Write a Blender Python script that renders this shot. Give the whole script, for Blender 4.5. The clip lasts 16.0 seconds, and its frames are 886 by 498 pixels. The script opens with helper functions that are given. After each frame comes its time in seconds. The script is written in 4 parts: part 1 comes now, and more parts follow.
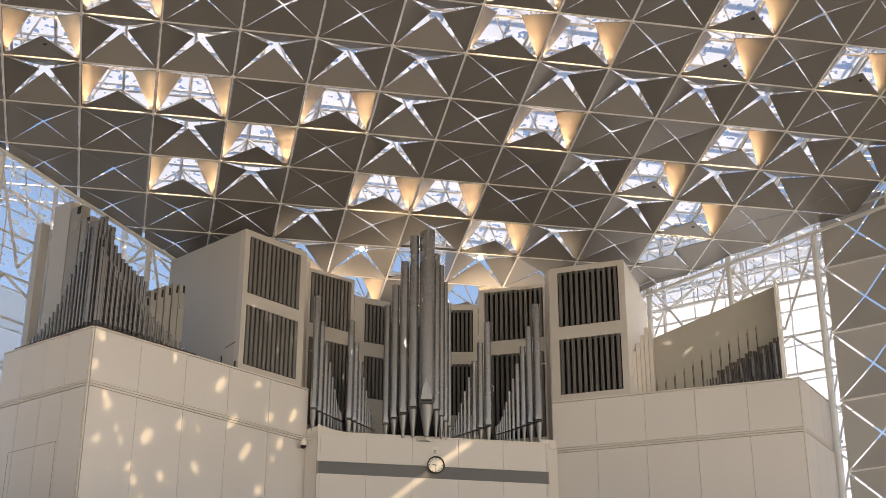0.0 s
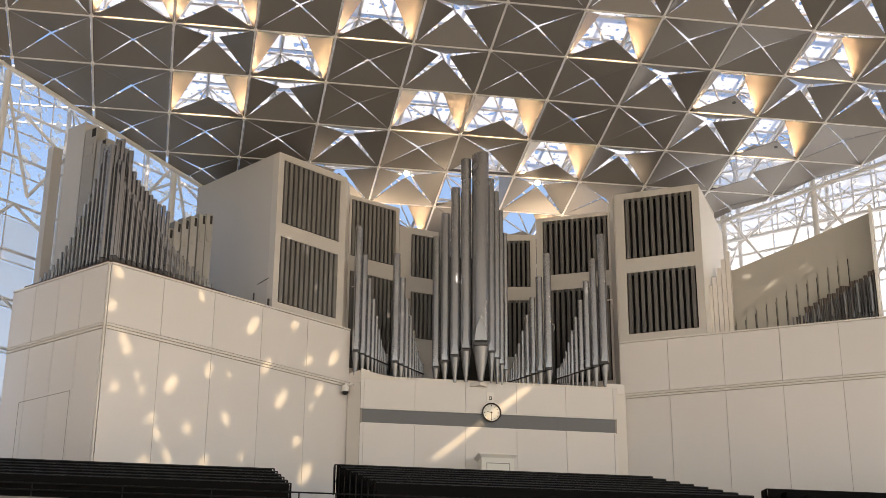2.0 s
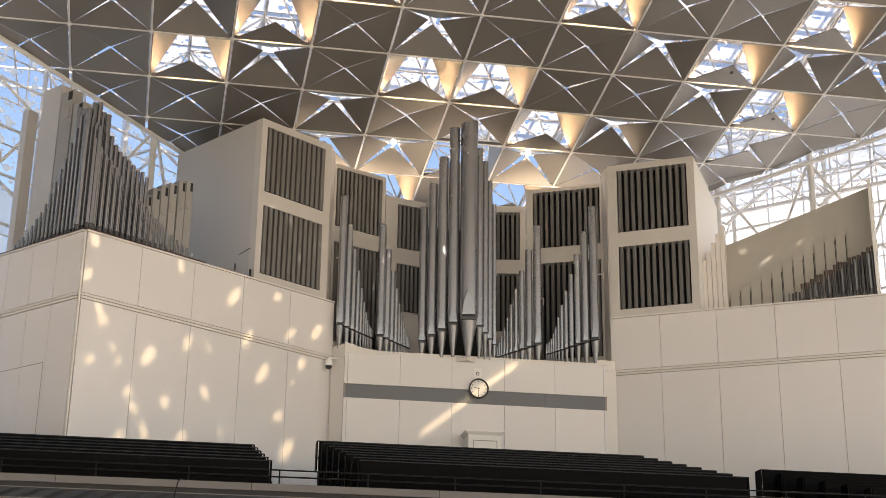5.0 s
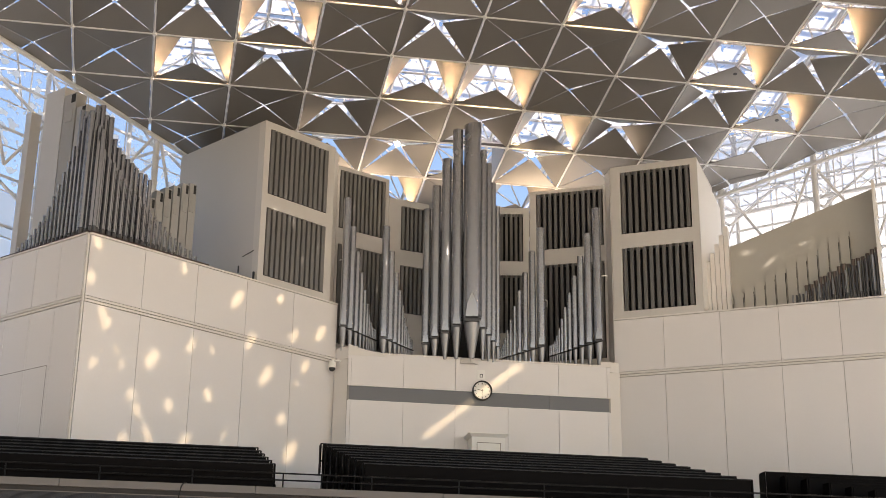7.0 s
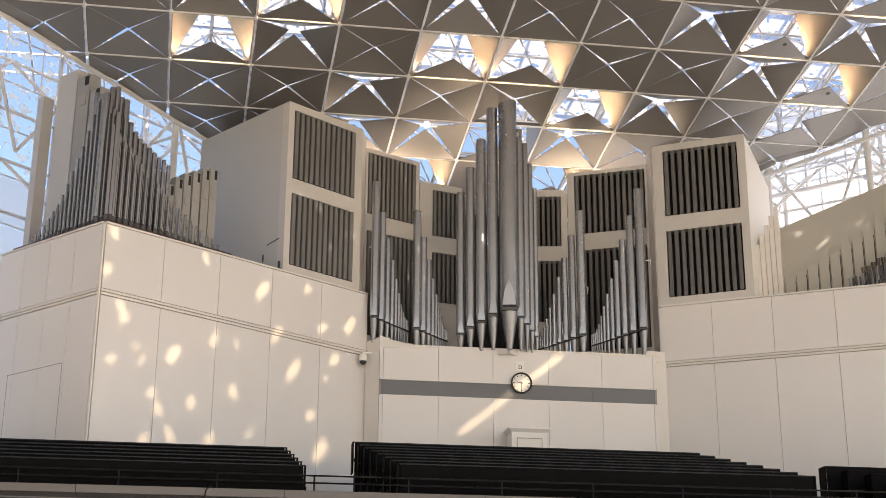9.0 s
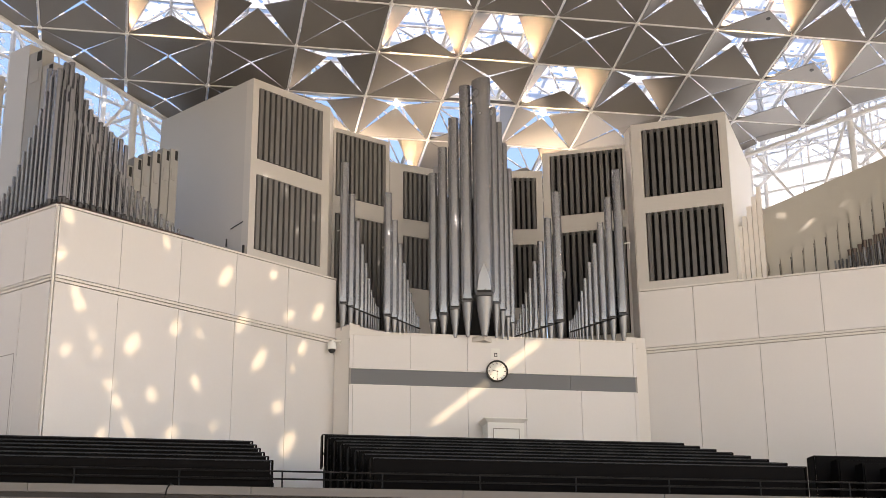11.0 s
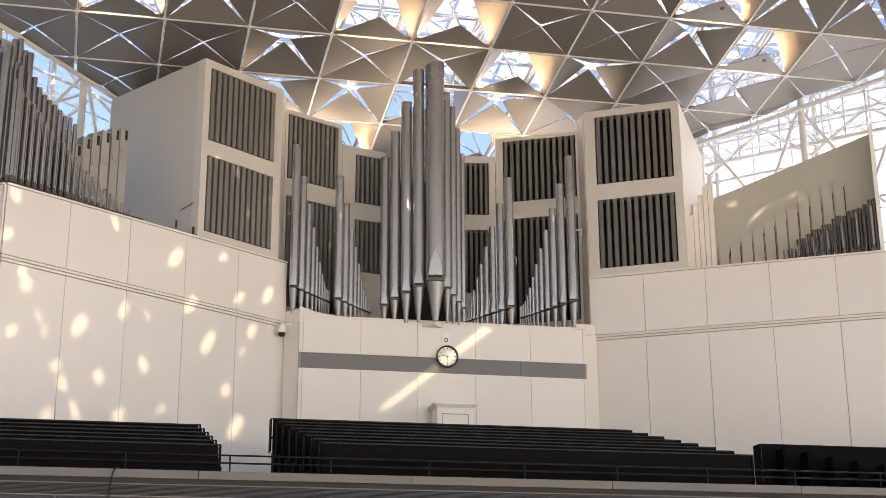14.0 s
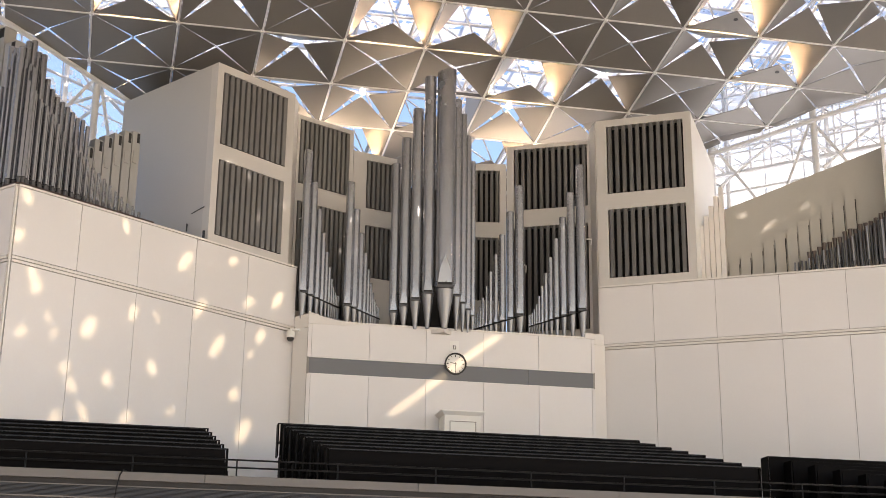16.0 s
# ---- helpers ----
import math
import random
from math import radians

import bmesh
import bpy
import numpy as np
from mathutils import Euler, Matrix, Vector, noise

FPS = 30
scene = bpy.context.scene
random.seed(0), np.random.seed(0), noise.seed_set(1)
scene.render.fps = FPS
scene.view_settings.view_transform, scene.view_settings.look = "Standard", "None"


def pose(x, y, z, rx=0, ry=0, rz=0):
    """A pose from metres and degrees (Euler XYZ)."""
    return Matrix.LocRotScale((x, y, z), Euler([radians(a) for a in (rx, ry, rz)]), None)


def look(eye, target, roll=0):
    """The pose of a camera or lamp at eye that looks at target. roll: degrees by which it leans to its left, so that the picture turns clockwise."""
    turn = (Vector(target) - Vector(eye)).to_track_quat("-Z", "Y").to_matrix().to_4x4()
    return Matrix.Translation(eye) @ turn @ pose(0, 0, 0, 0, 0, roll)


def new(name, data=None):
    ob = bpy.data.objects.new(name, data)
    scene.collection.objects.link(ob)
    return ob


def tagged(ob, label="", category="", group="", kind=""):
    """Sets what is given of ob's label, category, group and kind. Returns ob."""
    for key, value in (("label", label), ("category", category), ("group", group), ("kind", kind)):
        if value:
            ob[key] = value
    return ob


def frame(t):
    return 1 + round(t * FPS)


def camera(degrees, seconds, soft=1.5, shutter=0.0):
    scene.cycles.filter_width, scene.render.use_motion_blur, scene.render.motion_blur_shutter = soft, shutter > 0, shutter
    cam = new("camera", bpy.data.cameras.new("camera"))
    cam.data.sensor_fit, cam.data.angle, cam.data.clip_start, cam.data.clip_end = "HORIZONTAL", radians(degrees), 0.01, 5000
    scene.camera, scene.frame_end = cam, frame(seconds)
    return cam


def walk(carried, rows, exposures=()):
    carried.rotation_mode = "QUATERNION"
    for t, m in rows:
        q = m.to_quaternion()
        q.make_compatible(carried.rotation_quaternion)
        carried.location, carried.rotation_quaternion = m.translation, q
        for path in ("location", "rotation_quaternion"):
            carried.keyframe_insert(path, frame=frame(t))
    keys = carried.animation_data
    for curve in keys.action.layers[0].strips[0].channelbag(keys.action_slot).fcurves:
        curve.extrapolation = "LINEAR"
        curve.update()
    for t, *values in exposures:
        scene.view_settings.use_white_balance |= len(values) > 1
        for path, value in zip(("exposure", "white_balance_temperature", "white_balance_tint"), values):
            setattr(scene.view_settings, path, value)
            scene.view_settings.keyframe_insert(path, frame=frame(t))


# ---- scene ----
cam = camera(35.49, 16.0, soft=0.5)
# seconds, x, y, z, yaw, pitch, roll
ROWS = [
    (0, -9.540, -52.240, 1.970, -10.690, 23.270, -0.090),
    (0.5, -9.349, -52.741, 3.024, -8.532, 20.415, -0.587),
    (1, -9.282, -48.921, 3.737, -8.457, 20.417, -0.613),
    (1.5, -9.241, -48.344, 3.948, -8.631, 20.154, -0.636),
    (2, -9.212, -47.139, 4.157, -9.016, 20.138, -0.430),
    (2.5, -9.140, -46.330, 4.297, -9.244, 20.010, -0.454),
    (3, -9.111, -45.889, 4.614, -9.300, 19.515, -0.457),
    (3.5, -9.113, -45.849, 4.597, -9.299, 19.294, -0.480),
    (4, -9.115, -45.818, 4.580, -9.450, 19.125, -0.651),
    (4.5, -9.112, -45.796, 4.583, -9.725, 19.042, -0.789),
    (7, -9.116, -45.805, 4.703, -9.578, 18.962, -0.766),
    (7.5, -9.113, -44.883, 4.948, -9.102, 18.872, -0.600),
    (8, -9.111, -44.285, 5.171, -8.713, 18.679, -0.483),
    (8.5, -9.113, -43.893, 5.310, -8.520, 18.520, -0.336),
    (11, -9.077, -41.607, 5.922, -10.128, 17.879, 0.427),
    (11.5, -9.146, -41.518, 5.968, -10.786, 17.535, 0.684),
    (12, -9.142, -41.557, 5.979, -11.189, 17.190, 0.883),
    (12.5, -9.123, -41.550, 6.000, -11.510, 16.880, 0.850),
    (13, -9.104, -41.532, 6.018, -11.798, 16.818, 0.748),
    (13.5, -9.076, -41.488, 5.951, -12.059, 17.044, 0.526),
    (14, -9.089, -41.518, 6.011, -12.259, 17.156, 0.275),
    (14.5, -9.126, -41.573, 6.099, -12.177, 17.194, 0.108),
    (15, -9.141, -41.505, 6.030, -12.071, 17.363, -0.128),
    (15.5, -9.093, -41.533, 6.011, -11.860, 17.403, -0.365),
    (16, -9.085, -41.535, 6.058, -11.820, 17.386, -0.689),
]
walk(cam, [(t, pose(x, y, z, 0, 0, yaw) @ pose(0, 0, 0, 90 + pitch) @ pose(0, 0, 0, 0, 0, -roll)) for t, x, y, z, yaw, pitch, roll in ROWS],
     exposures=[(0.0, 0.82, 7450, 18), (1.5, 0.98, 7400, 18), (3.5, 1.10, 7350, 18), (8.0, 1.21, 7200, 19), (12.0, 1.42, 7050, 20), (16.0, 1.42, 7050, 20)])

# ---- light ----
SUN = Vector((0.42, -1.0, 0.62)).normalized()
world = bpy.data.worlds.new("world")
scene.world = world
world.use_nodes = True
wn = world.node_tree.nodes
sky = wn.new("ShaderNodeTexSky")
sky.sky_type, sky.sun_disc = "NISHITA", False
sky.air_density, sky.dust_density, sky.ozone_density = 1.0, 0.2, 2.5
sky.sun_elevation = math.asin(SUN.z)
sky.sun_rotation = math.atan2(SUN.x, SUN.y)
wn["Background"].inputs["Strength"].default_value = 0.115
world.node_tree.links.new(sky.outputs["Color"], wn["Background"].inputs["Color"])
sun = new("sun", bpy.data.lights.new("sun", "SUN"))
sun.data.energy, sun.data.angle, sun.data.color = 4.5, radians(0.5), (1.0, 0.93, 0.82)
sun.matrix_world = look(SUN * 60, (0, 0, 0))
# added fill lamp standing in for daylight through unseen glazing at the hall's side
lamp = new("side_fill", bpy.data.lights.new("side_fill", "AREA"))
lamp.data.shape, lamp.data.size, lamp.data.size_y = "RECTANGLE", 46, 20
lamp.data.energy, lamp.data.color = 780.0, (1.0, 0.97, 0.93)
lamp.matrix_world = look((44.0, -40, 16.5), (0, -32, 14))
# added fill lamp for daylight from unseen glazing at the rear of the hall
lamp = new("rear_fill", bpy.data.lights.new("rear_fill", "AREA"))
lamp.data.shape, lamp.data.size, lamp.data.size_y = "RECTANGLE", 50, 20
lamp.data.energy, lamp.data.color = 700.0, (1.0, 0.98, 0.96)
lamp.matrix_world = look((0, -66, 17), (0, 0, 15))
# lamp added outside the frosted glazing as its blown-out white backdrop
lamp = new("window_fill", bpy.data.lights.new("window_fill", "AREA"))
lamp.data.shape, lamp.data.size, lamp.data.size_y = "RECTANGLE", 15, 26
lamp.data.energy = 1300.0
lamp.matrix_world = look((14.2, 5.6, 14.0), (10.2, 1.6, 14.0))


# lamp added below the sight line to brighten the flecks of the left glazing
lamp = new("ground_fill", bpy.data.lights.new("ground_fill", "AREA"))
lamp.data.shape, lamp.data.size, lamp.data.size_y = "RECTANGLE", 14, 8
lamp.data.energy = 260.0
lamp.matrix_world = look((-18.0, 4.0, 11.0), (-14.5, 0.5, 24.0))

# added warm lamps hidden on the organ cases, standing in for sun bounced upwards
for x, y, z in ((-2.8, 3.4, 23.0), (2.8, 3.4, 23.0)):
    lamp = new("bounce_fill", bpy.data.lights.new("bounce_fill", "AREA"))
    lamp.data.shape, lamp.data.size, lamp.data.size_y = "RECTANGLE", 4.5, 1.2
    lamp.data.energy, lamp.data.color = 78.0, (1.0, 0.82, 0.60)
    lamp.matrix_world = look((x, y, z), (x, y - 1.2, z + 3))


# ---- materials ----
def material(name, colour, rough=0.5, metal=0.0, grain=0.06, scale=6.0, bump=0.0, stain=0.0, random_value=0.0, spec=0.5):
    """A surface with variation at two scales, fine relief and uneven gloss."""
    m = bpy.data.materials.new(name)
    m.use_nodes = True
    n, l = m.node_tree.nodes, m.node_tree.links
    b = n["Principled BSDF"]
    b.inputs["Metallic"].default_value = metal
    b.inputs["Specular IOR Level"].default_value = spec
    co = n.new("ShaderNodeTexCoord")
    fine, broad = n.new("ShaderNodeTexNoise"), n.new("ShaderNodeTexNoise")
    fine.inputs["Scale"].default_value, fine.inputs["Detail"].default_value = scale * 5, 6
    broad.inputs["Scale"].default_value, broad.inputs["Detail"].default_value = scale * 0.12, 5
    for t in (fine, broad):
        l.new(co.outputs["Object"], t.inputs["Vector"])
    add = n.new("ShaderNodeMath")
    add.operation = "MULTIPLY_ADD"
    l.new(fine.outputs["Fac"], add.inputs[0])
    add.inputs[1].default_value = grain
    mul = n.new("ShaderNodeMath")
    mul.operation = "MULTIPLY_ADD"
    l.new(broad.outputs["Fac"], mul.inputs[0])
    mul.inputs[1].default_value = grain + stain
    mul.inputs[2].default_value = 1 - grain - stain * 0.5
    l.new(mul.outputs[0], add.inputs[2])
    value = add
    if random_value:
        info = n.new("ShaderNodeObjectInfo")
        rnd = n.new("ShaderNodeMath")
        rnd.operation = "MULTIPLY_ADD"
        l.new(info.outputs["Random"], rnd.inputs[0])
        rnd.inputs[1].default_value = random_value
        l.new(add.outputs[0], rnd.inputs[2])
        value = rnd
    mix = n.new("ShaderNodeVectorMath")
    mix.operation = "SCALE"
    mix.inputs[0].default_value = colour
    l.new(value.outputs[0], mix.inputs["Scale"])
    l.new(mix.outputs[0], b.inputs["Base Color"])
    ro = n.new("ShaderNodeMapRange")
    l.new(broad.outputs["Fac"], ro.inputs[0])
    ro.inputs[3].default_value, ro.inputs[4].default_value = max(rough - 0.08, 0.03), min(rough + 0.1, 1)
    l.new(ro.outputs[0], b.inputs["Roughness"])
    if bump:
        bp = n.new("ShaderNodeBump")
        bp.inputs["Strength"].default_value, bp.inputs["Distance"].default_value = bump, 0.01
        l.new(fine.outputs["Fac"], bp.inputs["Height"])
        l.new(bp.outputs[0], b.inputs["Normal"])
    return m


def glazing(name, colour, clear, translucent, flecks=0.0, size=3.2, start=0.58, through_colour=(1, 1, 1)):
    """Glass that is partly clear and partly frosted white, with noise-shaped flecks."""
    m = bpy.data.materials.new(name)
    m.use_nodes = True
    n, l = m.node_tree.nodes, m.node_tree.links
    out = n["Material Output"]
    n.remove(n["Principled BSDF"])
    tr, tl, df, gl = (n.new("ShaderNodeBsdf" + k) for k in ("Transparent", "Translucent", "Diffuse", "Glossy"))
    tl.inputs[0].default_value = df.inputs[0].default_value = (*colour, 1)
    tr.inputs[0].default_value = (*through_colour, 1)
    gl.inputs["Roughness"].default_value = 0.05
    frost, all_, top = n.new("ShaderNodeMixShader"), n.new("ShaderNodeMixShader"), n.new("ShaderNodeMixShader")
    frost.inputs[0].default_value = translucent
    l.new(df.outputs[0], frost.inputs[1])
    l.new(tl.outputs[0], frost.inputs[2])
    l.new(tr.outputs[0], all_.inputs[1])
    l.new(frost.outputs[0], all_.inputs[2])
    if flecks:
        co, vo, ramp = n.new("ShaderNodeTexCoord"), n.new("ShaderNodeTexNoise"), n.new("ShaderNodeMapRange")
        vo.inputs["Scale"].default_value, vo.inputs["Detail"].default_value = size, 1
        l.new(co.outputs["Object"], vo.inputs["Vector"])
        l.new(vo.outputs["Fac"], ramp.inputs[0])
        ramp.inputs[1].default_value, ramp.inputs[2].default_value = start, start + 0.05
        ramp.inputs[3].default_value, ramp.inputs[4].default_value = 1 - clear, max(0.0, min(1.0, 1 - clear + flecks))
        l.new(ramp.outputs[0], all_.inputs[0])
    else:
        all_.inputs[0].default_value = 1 - clear
    top.inputs[0].default_value = 0.04
    l.new(all_.outputs[0], top.inputs[1])
    l.new(gl.outputs[0], top.inputs[2])
    l.new(top.outputs[0], out.inputs["Surface"])
    return m


def glow(name, colour, strength):
    m = bpy.data.materials.new(name)
    m.use_nodes = True
    b = m.node_tree.nodes["Principled BSDF"]
    b.inputs["Emission Color"].default_value, b.inputs["Emission Strength"].default_value = (*colour, 1), strength
    return m


CREAM = material("cream_panel", (0.70, 0.677, 0.665), 0.38, grain=0.03, scale=3, bump=0.05, stain=0.05, random_value=0.03)
CREAM_CASE = material("cream_case", (0.70, 0.67, 0.635), 0.55, grain=0.03, scale=3, bump=0.05, stain=0.06)
TOWER_PAINT = material("organ_tower_paint", (0.57, 0.548, 0.52), 0.5, grain=0.04, scale=3, bump=0.05, stain=0.08)
JOINT = material("joint_shadow_gap", (0.30, 0.28, 0.26), 0.8)
# near-black colour that paints shade into narrow gaps
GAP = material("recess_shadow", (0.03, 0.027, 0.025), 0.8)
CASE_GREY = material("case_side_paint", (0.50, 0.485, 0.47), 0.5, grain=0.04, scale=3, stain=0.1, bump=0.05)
SLAT = material("swell_slat", (0.145, 0.141, 0.136), 0.36, 0.0, grain=0.1, scale=5, stain=0.1, random_value=0.15)
# near-black colour standing in for the shade of deep openings
CAVITY = material("cavity_shade", (0.02, 0.02, 0.02), 0.9)
TIN = material("pipe_metal", (0.43, 0.435, 0.455), 0.26, 0.92, grain=0.0, scale=1.0, stain=0.05, random_value=0.14)
TIN_LIP = material("burnished_lip", (0.47, 0.474, 0.49), 0.3, 0.92, grain=0.04, scale=3)
TIN_SMALL = material("small_pipe_metal", (0.40, 0.405, 0.425), 0.22, 0.95, grain=0.06, scale=3, stain=0.2, random_value=0.2)
# pipe metal darkened in colour to offset bright floor reflections on the feet
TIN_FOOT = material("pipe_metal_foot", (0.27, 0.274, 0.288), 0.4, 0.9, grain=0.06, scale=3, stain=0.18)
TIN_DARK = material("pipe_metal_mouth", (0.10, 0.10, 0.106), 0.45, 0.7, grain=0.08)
WOODPIPE = material("grey_wood_pipe", (0.31, 0.305, 0.295), 0.55, grain=0.1, scale=5, stain=0.1, random_value=0.12)
BAND = material("grey_band", (0.15, 0.155, 0.165), 0.5, grain=0.05, stain=0.1, scale=4)
TRUSS = material("white_truss_paint", (0.66, 0.665, 0.67), 0.45, grain=0.04, stain=0.06)
PETAL = material("petal_panel", (0.235, 0.222, 0.206), 0.36, 0.35, grain=0.05, scale=2, stain=0.14, bump=0.03)
# lighter copy of the petal panel, with sunlight put into its colour
WALL_PETAL = material("sun_lightened_petal", (0.40, 0.395, 0.39), 0.4, 0.2, grain=0.05, scale=2, stain=0.16, bump=0.03)
# cream darkened to olive-grey, painting the shade on the right chamber's screen
SCREEN = material("shaded_cream_screen", (0.43, 0.41, 0.365), 0.6, grain=0.04, scale=3, stain=0.12, bump=0.05)
BAR = material("lattice_bar", (0.78, 0.77, 0.75), 0.4, 0.1, grain=0.08, stain=0.15, scale=8)
PEW = material("dark_pew_wood", (0.003, 0.0026, 0.0026), 0.6, grain=0.2, scale=5, stain=0.3, bump=0.05, random_value=0.4, spec=0.06)
PEW_RAIL = material("polished_pew_rail", (0.007, 0.006, 0.0065), 0.3, grain=0.2, scale=2, stain=0.3, spec=0.22)
METAL_BLACK = material("black_rail_paint", (0.004, 0.004, 0.0045), 0.4, spec=0.2)
CAP = material("parapet_stone", (0.135, 0.124, 0.113), 0.6, grain=0.1, scale=6, stain=0.2, bump=0.1, random_value=0.06)
BAR_EDGE = material("grey_bar_edge", (0.11, 0.105, 0.10), 0.6, grain=0.1, stain=0.2)
RIB = material("ribbed_cladding", (0.034, 0.036, 0.041), 0.55, 0.2, grain=0.1, stain=0.25, scale=3)
FLOOR = material("stone_floor", (0.5, 0.47, 0.43), 0.45, grain=0.08, scale=4, stain=0.15)
WHITE = material("white_paint", (0.78, 0.77, 0.74), 0.5, grain=0.03)
BLACK = material("black_plastic", (0.02, 0.02, 0.02), 0.35)
BRASS = material("oak_block", (0.52, 0.43, 0.32), 0.5, grain=0.15)
ROOF = material("unseen_deck", (0.5, 0.49, 0.47), 0.7, grain=0.08, stain=0.1)
DARKGLASS = material("dark_glass", (0.012, 0.013, 0.015), 0.1)
PANE_BLUE = glazing("frosted_blue_glass", (0.86, 0.89, 0.93), 0.22, 0.7)
PANE_CLEAR = glazing("clear_flecked_glass", (0.97, 0.97, 0.97), 0.96, 0.85, 0.9, 3.6, 0.57)
PANE_WHITE = glazing("frosted_white_glass", (0.97, 0.97, 0.96), 0.15, 0.85)
PANE_LIGHT = glazing("light_frosted_glass", (0.95, 0.96, 0.98), 0.55, 0.8)
ROOF_GLASS = glazing("fritted_roof_glass", (0.82, 0.86, 0.92), 0.0, 0.85, -1.0, 3.5, 0.60)
# filter that sets strength and warmth of the sun flecks
TINTED = bpy.data.materials.new("fleck_filter_glass")
TINTED.use_nodes = True
tint = TINTED.node_tree.nodes.new("ShaderNodeBsdfTransparent")
tint.inputs[0].default_value = (0.57, 0.53, 0.44, 1)
TINTED.node_tree.links.new(tint.outputs[0], TINTED.node_tree.nodes["Material Output"].inputs["Surface"])
LED = glow("warm_led", (1.0, 0.68, 0.38), 30.0)
LAMP = glow("lamp_lens", (1.0, 0.95, 0.85), 80.0)


# ---- mesh helpers ----
def link(name, bm, mat, parent=None, label="", smooth=False):
    me = bpy.data.meshes.new(name)
    bmesh.ops.recalc_face_normals(bm, faces=bm.faces[:])
    bm.to_mesh(me)
    bm.free()
    me.materials.append(mat)
    if smooth:
        for p in me.polygons:
            p.use_smooth = True
        me.set_sharp_from_angle(angle=radians(40))
    ob = new(name, me)
    if parent:
        ob.parent = parent
    if label:
        tagged(ob, label)
    return ob


def part(name, bm, mat, parent, label="", smooth=False):
    return link(name, bm, mat, parent, label, smooth)


def structure(name, bm, mat, label, category="wall", smooth=False):
    return tagged(link(name, bm, mat, smooth=smooth), label, category, kind="structure")


def thing(name, at, label, category, group=""):
    e = new(name)
    e.location = at
    e.empty_display_size = 0.2
    return tagged(e, label, category, group)


def hexa(bm, a, b):
    """A solid between two quads of four corners each."""
    va, vb = [bm.verts.new(p) for p in a], [bm.verts.new(p) for p in b]
    bm.faces.new(va)
    bm.faces.new(vb[::-1])
    for i in range(4):
        j = (i + 1) % 4
        bm.faces.new((va[i], vb[i], vb[j], va[j]))


def box(bm, x0, x1, y0, y1, z0, z1):
    hexa(bm, ((x0, y0, z0), (x1, y0, z0), (x1, y1, z0), (x0, y1, z0)), ((x0, y0, z1), (x1, y0, z1), (x1, y1, z1), (x0, y1, z1)))


def prism(bm, poly, z0, z1):
    a, b = [bm.verts.new((x, y, z0)) for x, y in poly], [bm.verts.new((x, y, z1)) for x, y in poly]
    bm.faces.new(a[::-1])
    bm.faces.new(b)
    for i in range(len(poly)):
        j = (i + 1) % len(poly)
        bm.faces.new((a[i], a[j], b[j], b[i]))


def tube(bm, p, q, r, sides=6, r2=None):
    p, q = Vector(p), Vector(q)
    d = (q - p).normalized()
    u = d.orthogonal().normalized()
    v = d.cross(u)
    ra, rb = r, r if r2 is None else r2
    a = [bm.verts.new(p + (u * math.cos(t) + v * math.sin(t)) * ra) for t in (math.tau * k / sides for k in range(sides))]
    b = [bm.verts.new(q + (u * math.cos(t) + v * math.sin(t)) * rb) for t in (math.tau * k / sides for k in range(sides))]
    for i in range(sides):
        j = (i + 1) % sides
        bm.faces.new((a[i], a[j], b[j], b[i]))
    bm.faces.new(a[::-1])
    bm.faces.new(b)


class Face:
    """An upright face on the plan from p to q, seen from the side that lies to the right of p to q; s runs along it, d outwards."""

    def __init__(self, p, q):
        self.p, self.q = Vector((*p, 0)), Vector((*q, 0))
        self.dir = (self.q - self.p).normalized()
        self.out = Vector((self.dir.y, -self.dir.x, 0))
        self.length = (self.q - self.p).length

    def at(self, s, d, z):
        v = self.p + self.dir * s + self.out * d
        return (v.x, v.y, z)

    def slab(self, bm, s0, s1, z0, z1, d0, d1):
        hexa(bm, [self.at(s, d0, z) for s, z in ((s0, z0), (s1, z0), (s1, z1), (s0, z1))],
             [self.at(s, d1, z) for s, z in ((s0, z0), (s1, z0), (s1, z1), (s0, z1))])


def fresh():
    return bmesh.new()


# ---- ceiling of hinged triangular petals ----
ORIGIN, STEP_X, STEP_Y = Vector((-14.13, -11.112, 27.56)), Vector((2.643, 0.036, 0.012)), Vector((-0.099, 2.442, -0.468))
RISE = STEP_X.cross(STEP_Y).normalized()
EDGE_LEFT, EDGE_RIGHT = 13.95, 13.6


def node(i, j):
    return ORIGIN + STEP_X * i + STEP_Y * j


def inside(p):
    return (-p.x + p.y < EDGE_LEFT) and (p.x + p.y < EDGE_RIGHT)


# rows of cells from the hall towards the organ: c closed, s half open, o open
CELLS = {
    -3: "ccsccccsccccsccc",
    -2: "cccsccoccoccsccc",
    -1: "cocccsoocococsco",
    0: "ossssscssssc",
    1: "soocoscoccoss",
    2: "ccsocsccsossco",
    3: "ccoscooccsoccs",
    4: "ccccscposcrc",
    5: "ccccssqsccc",
    6: "cccccococc",
    7: "cccccccccc",
    8: "ccccc",
}
FIRST = -6
TILT = {"c": (8, 8, 8, 8), "s": (29, 27, 29, 27), "o": (-2, 46, 46, 46), "p": (None, 11, 11, 11), "q": (-2, 80, None, 80), "r": (-2, 8, 60, 80)}
petals, bars, leds, lenses, sockets, bar_edges = (fresh() for _ in range(6))
rng = random.Random(4)


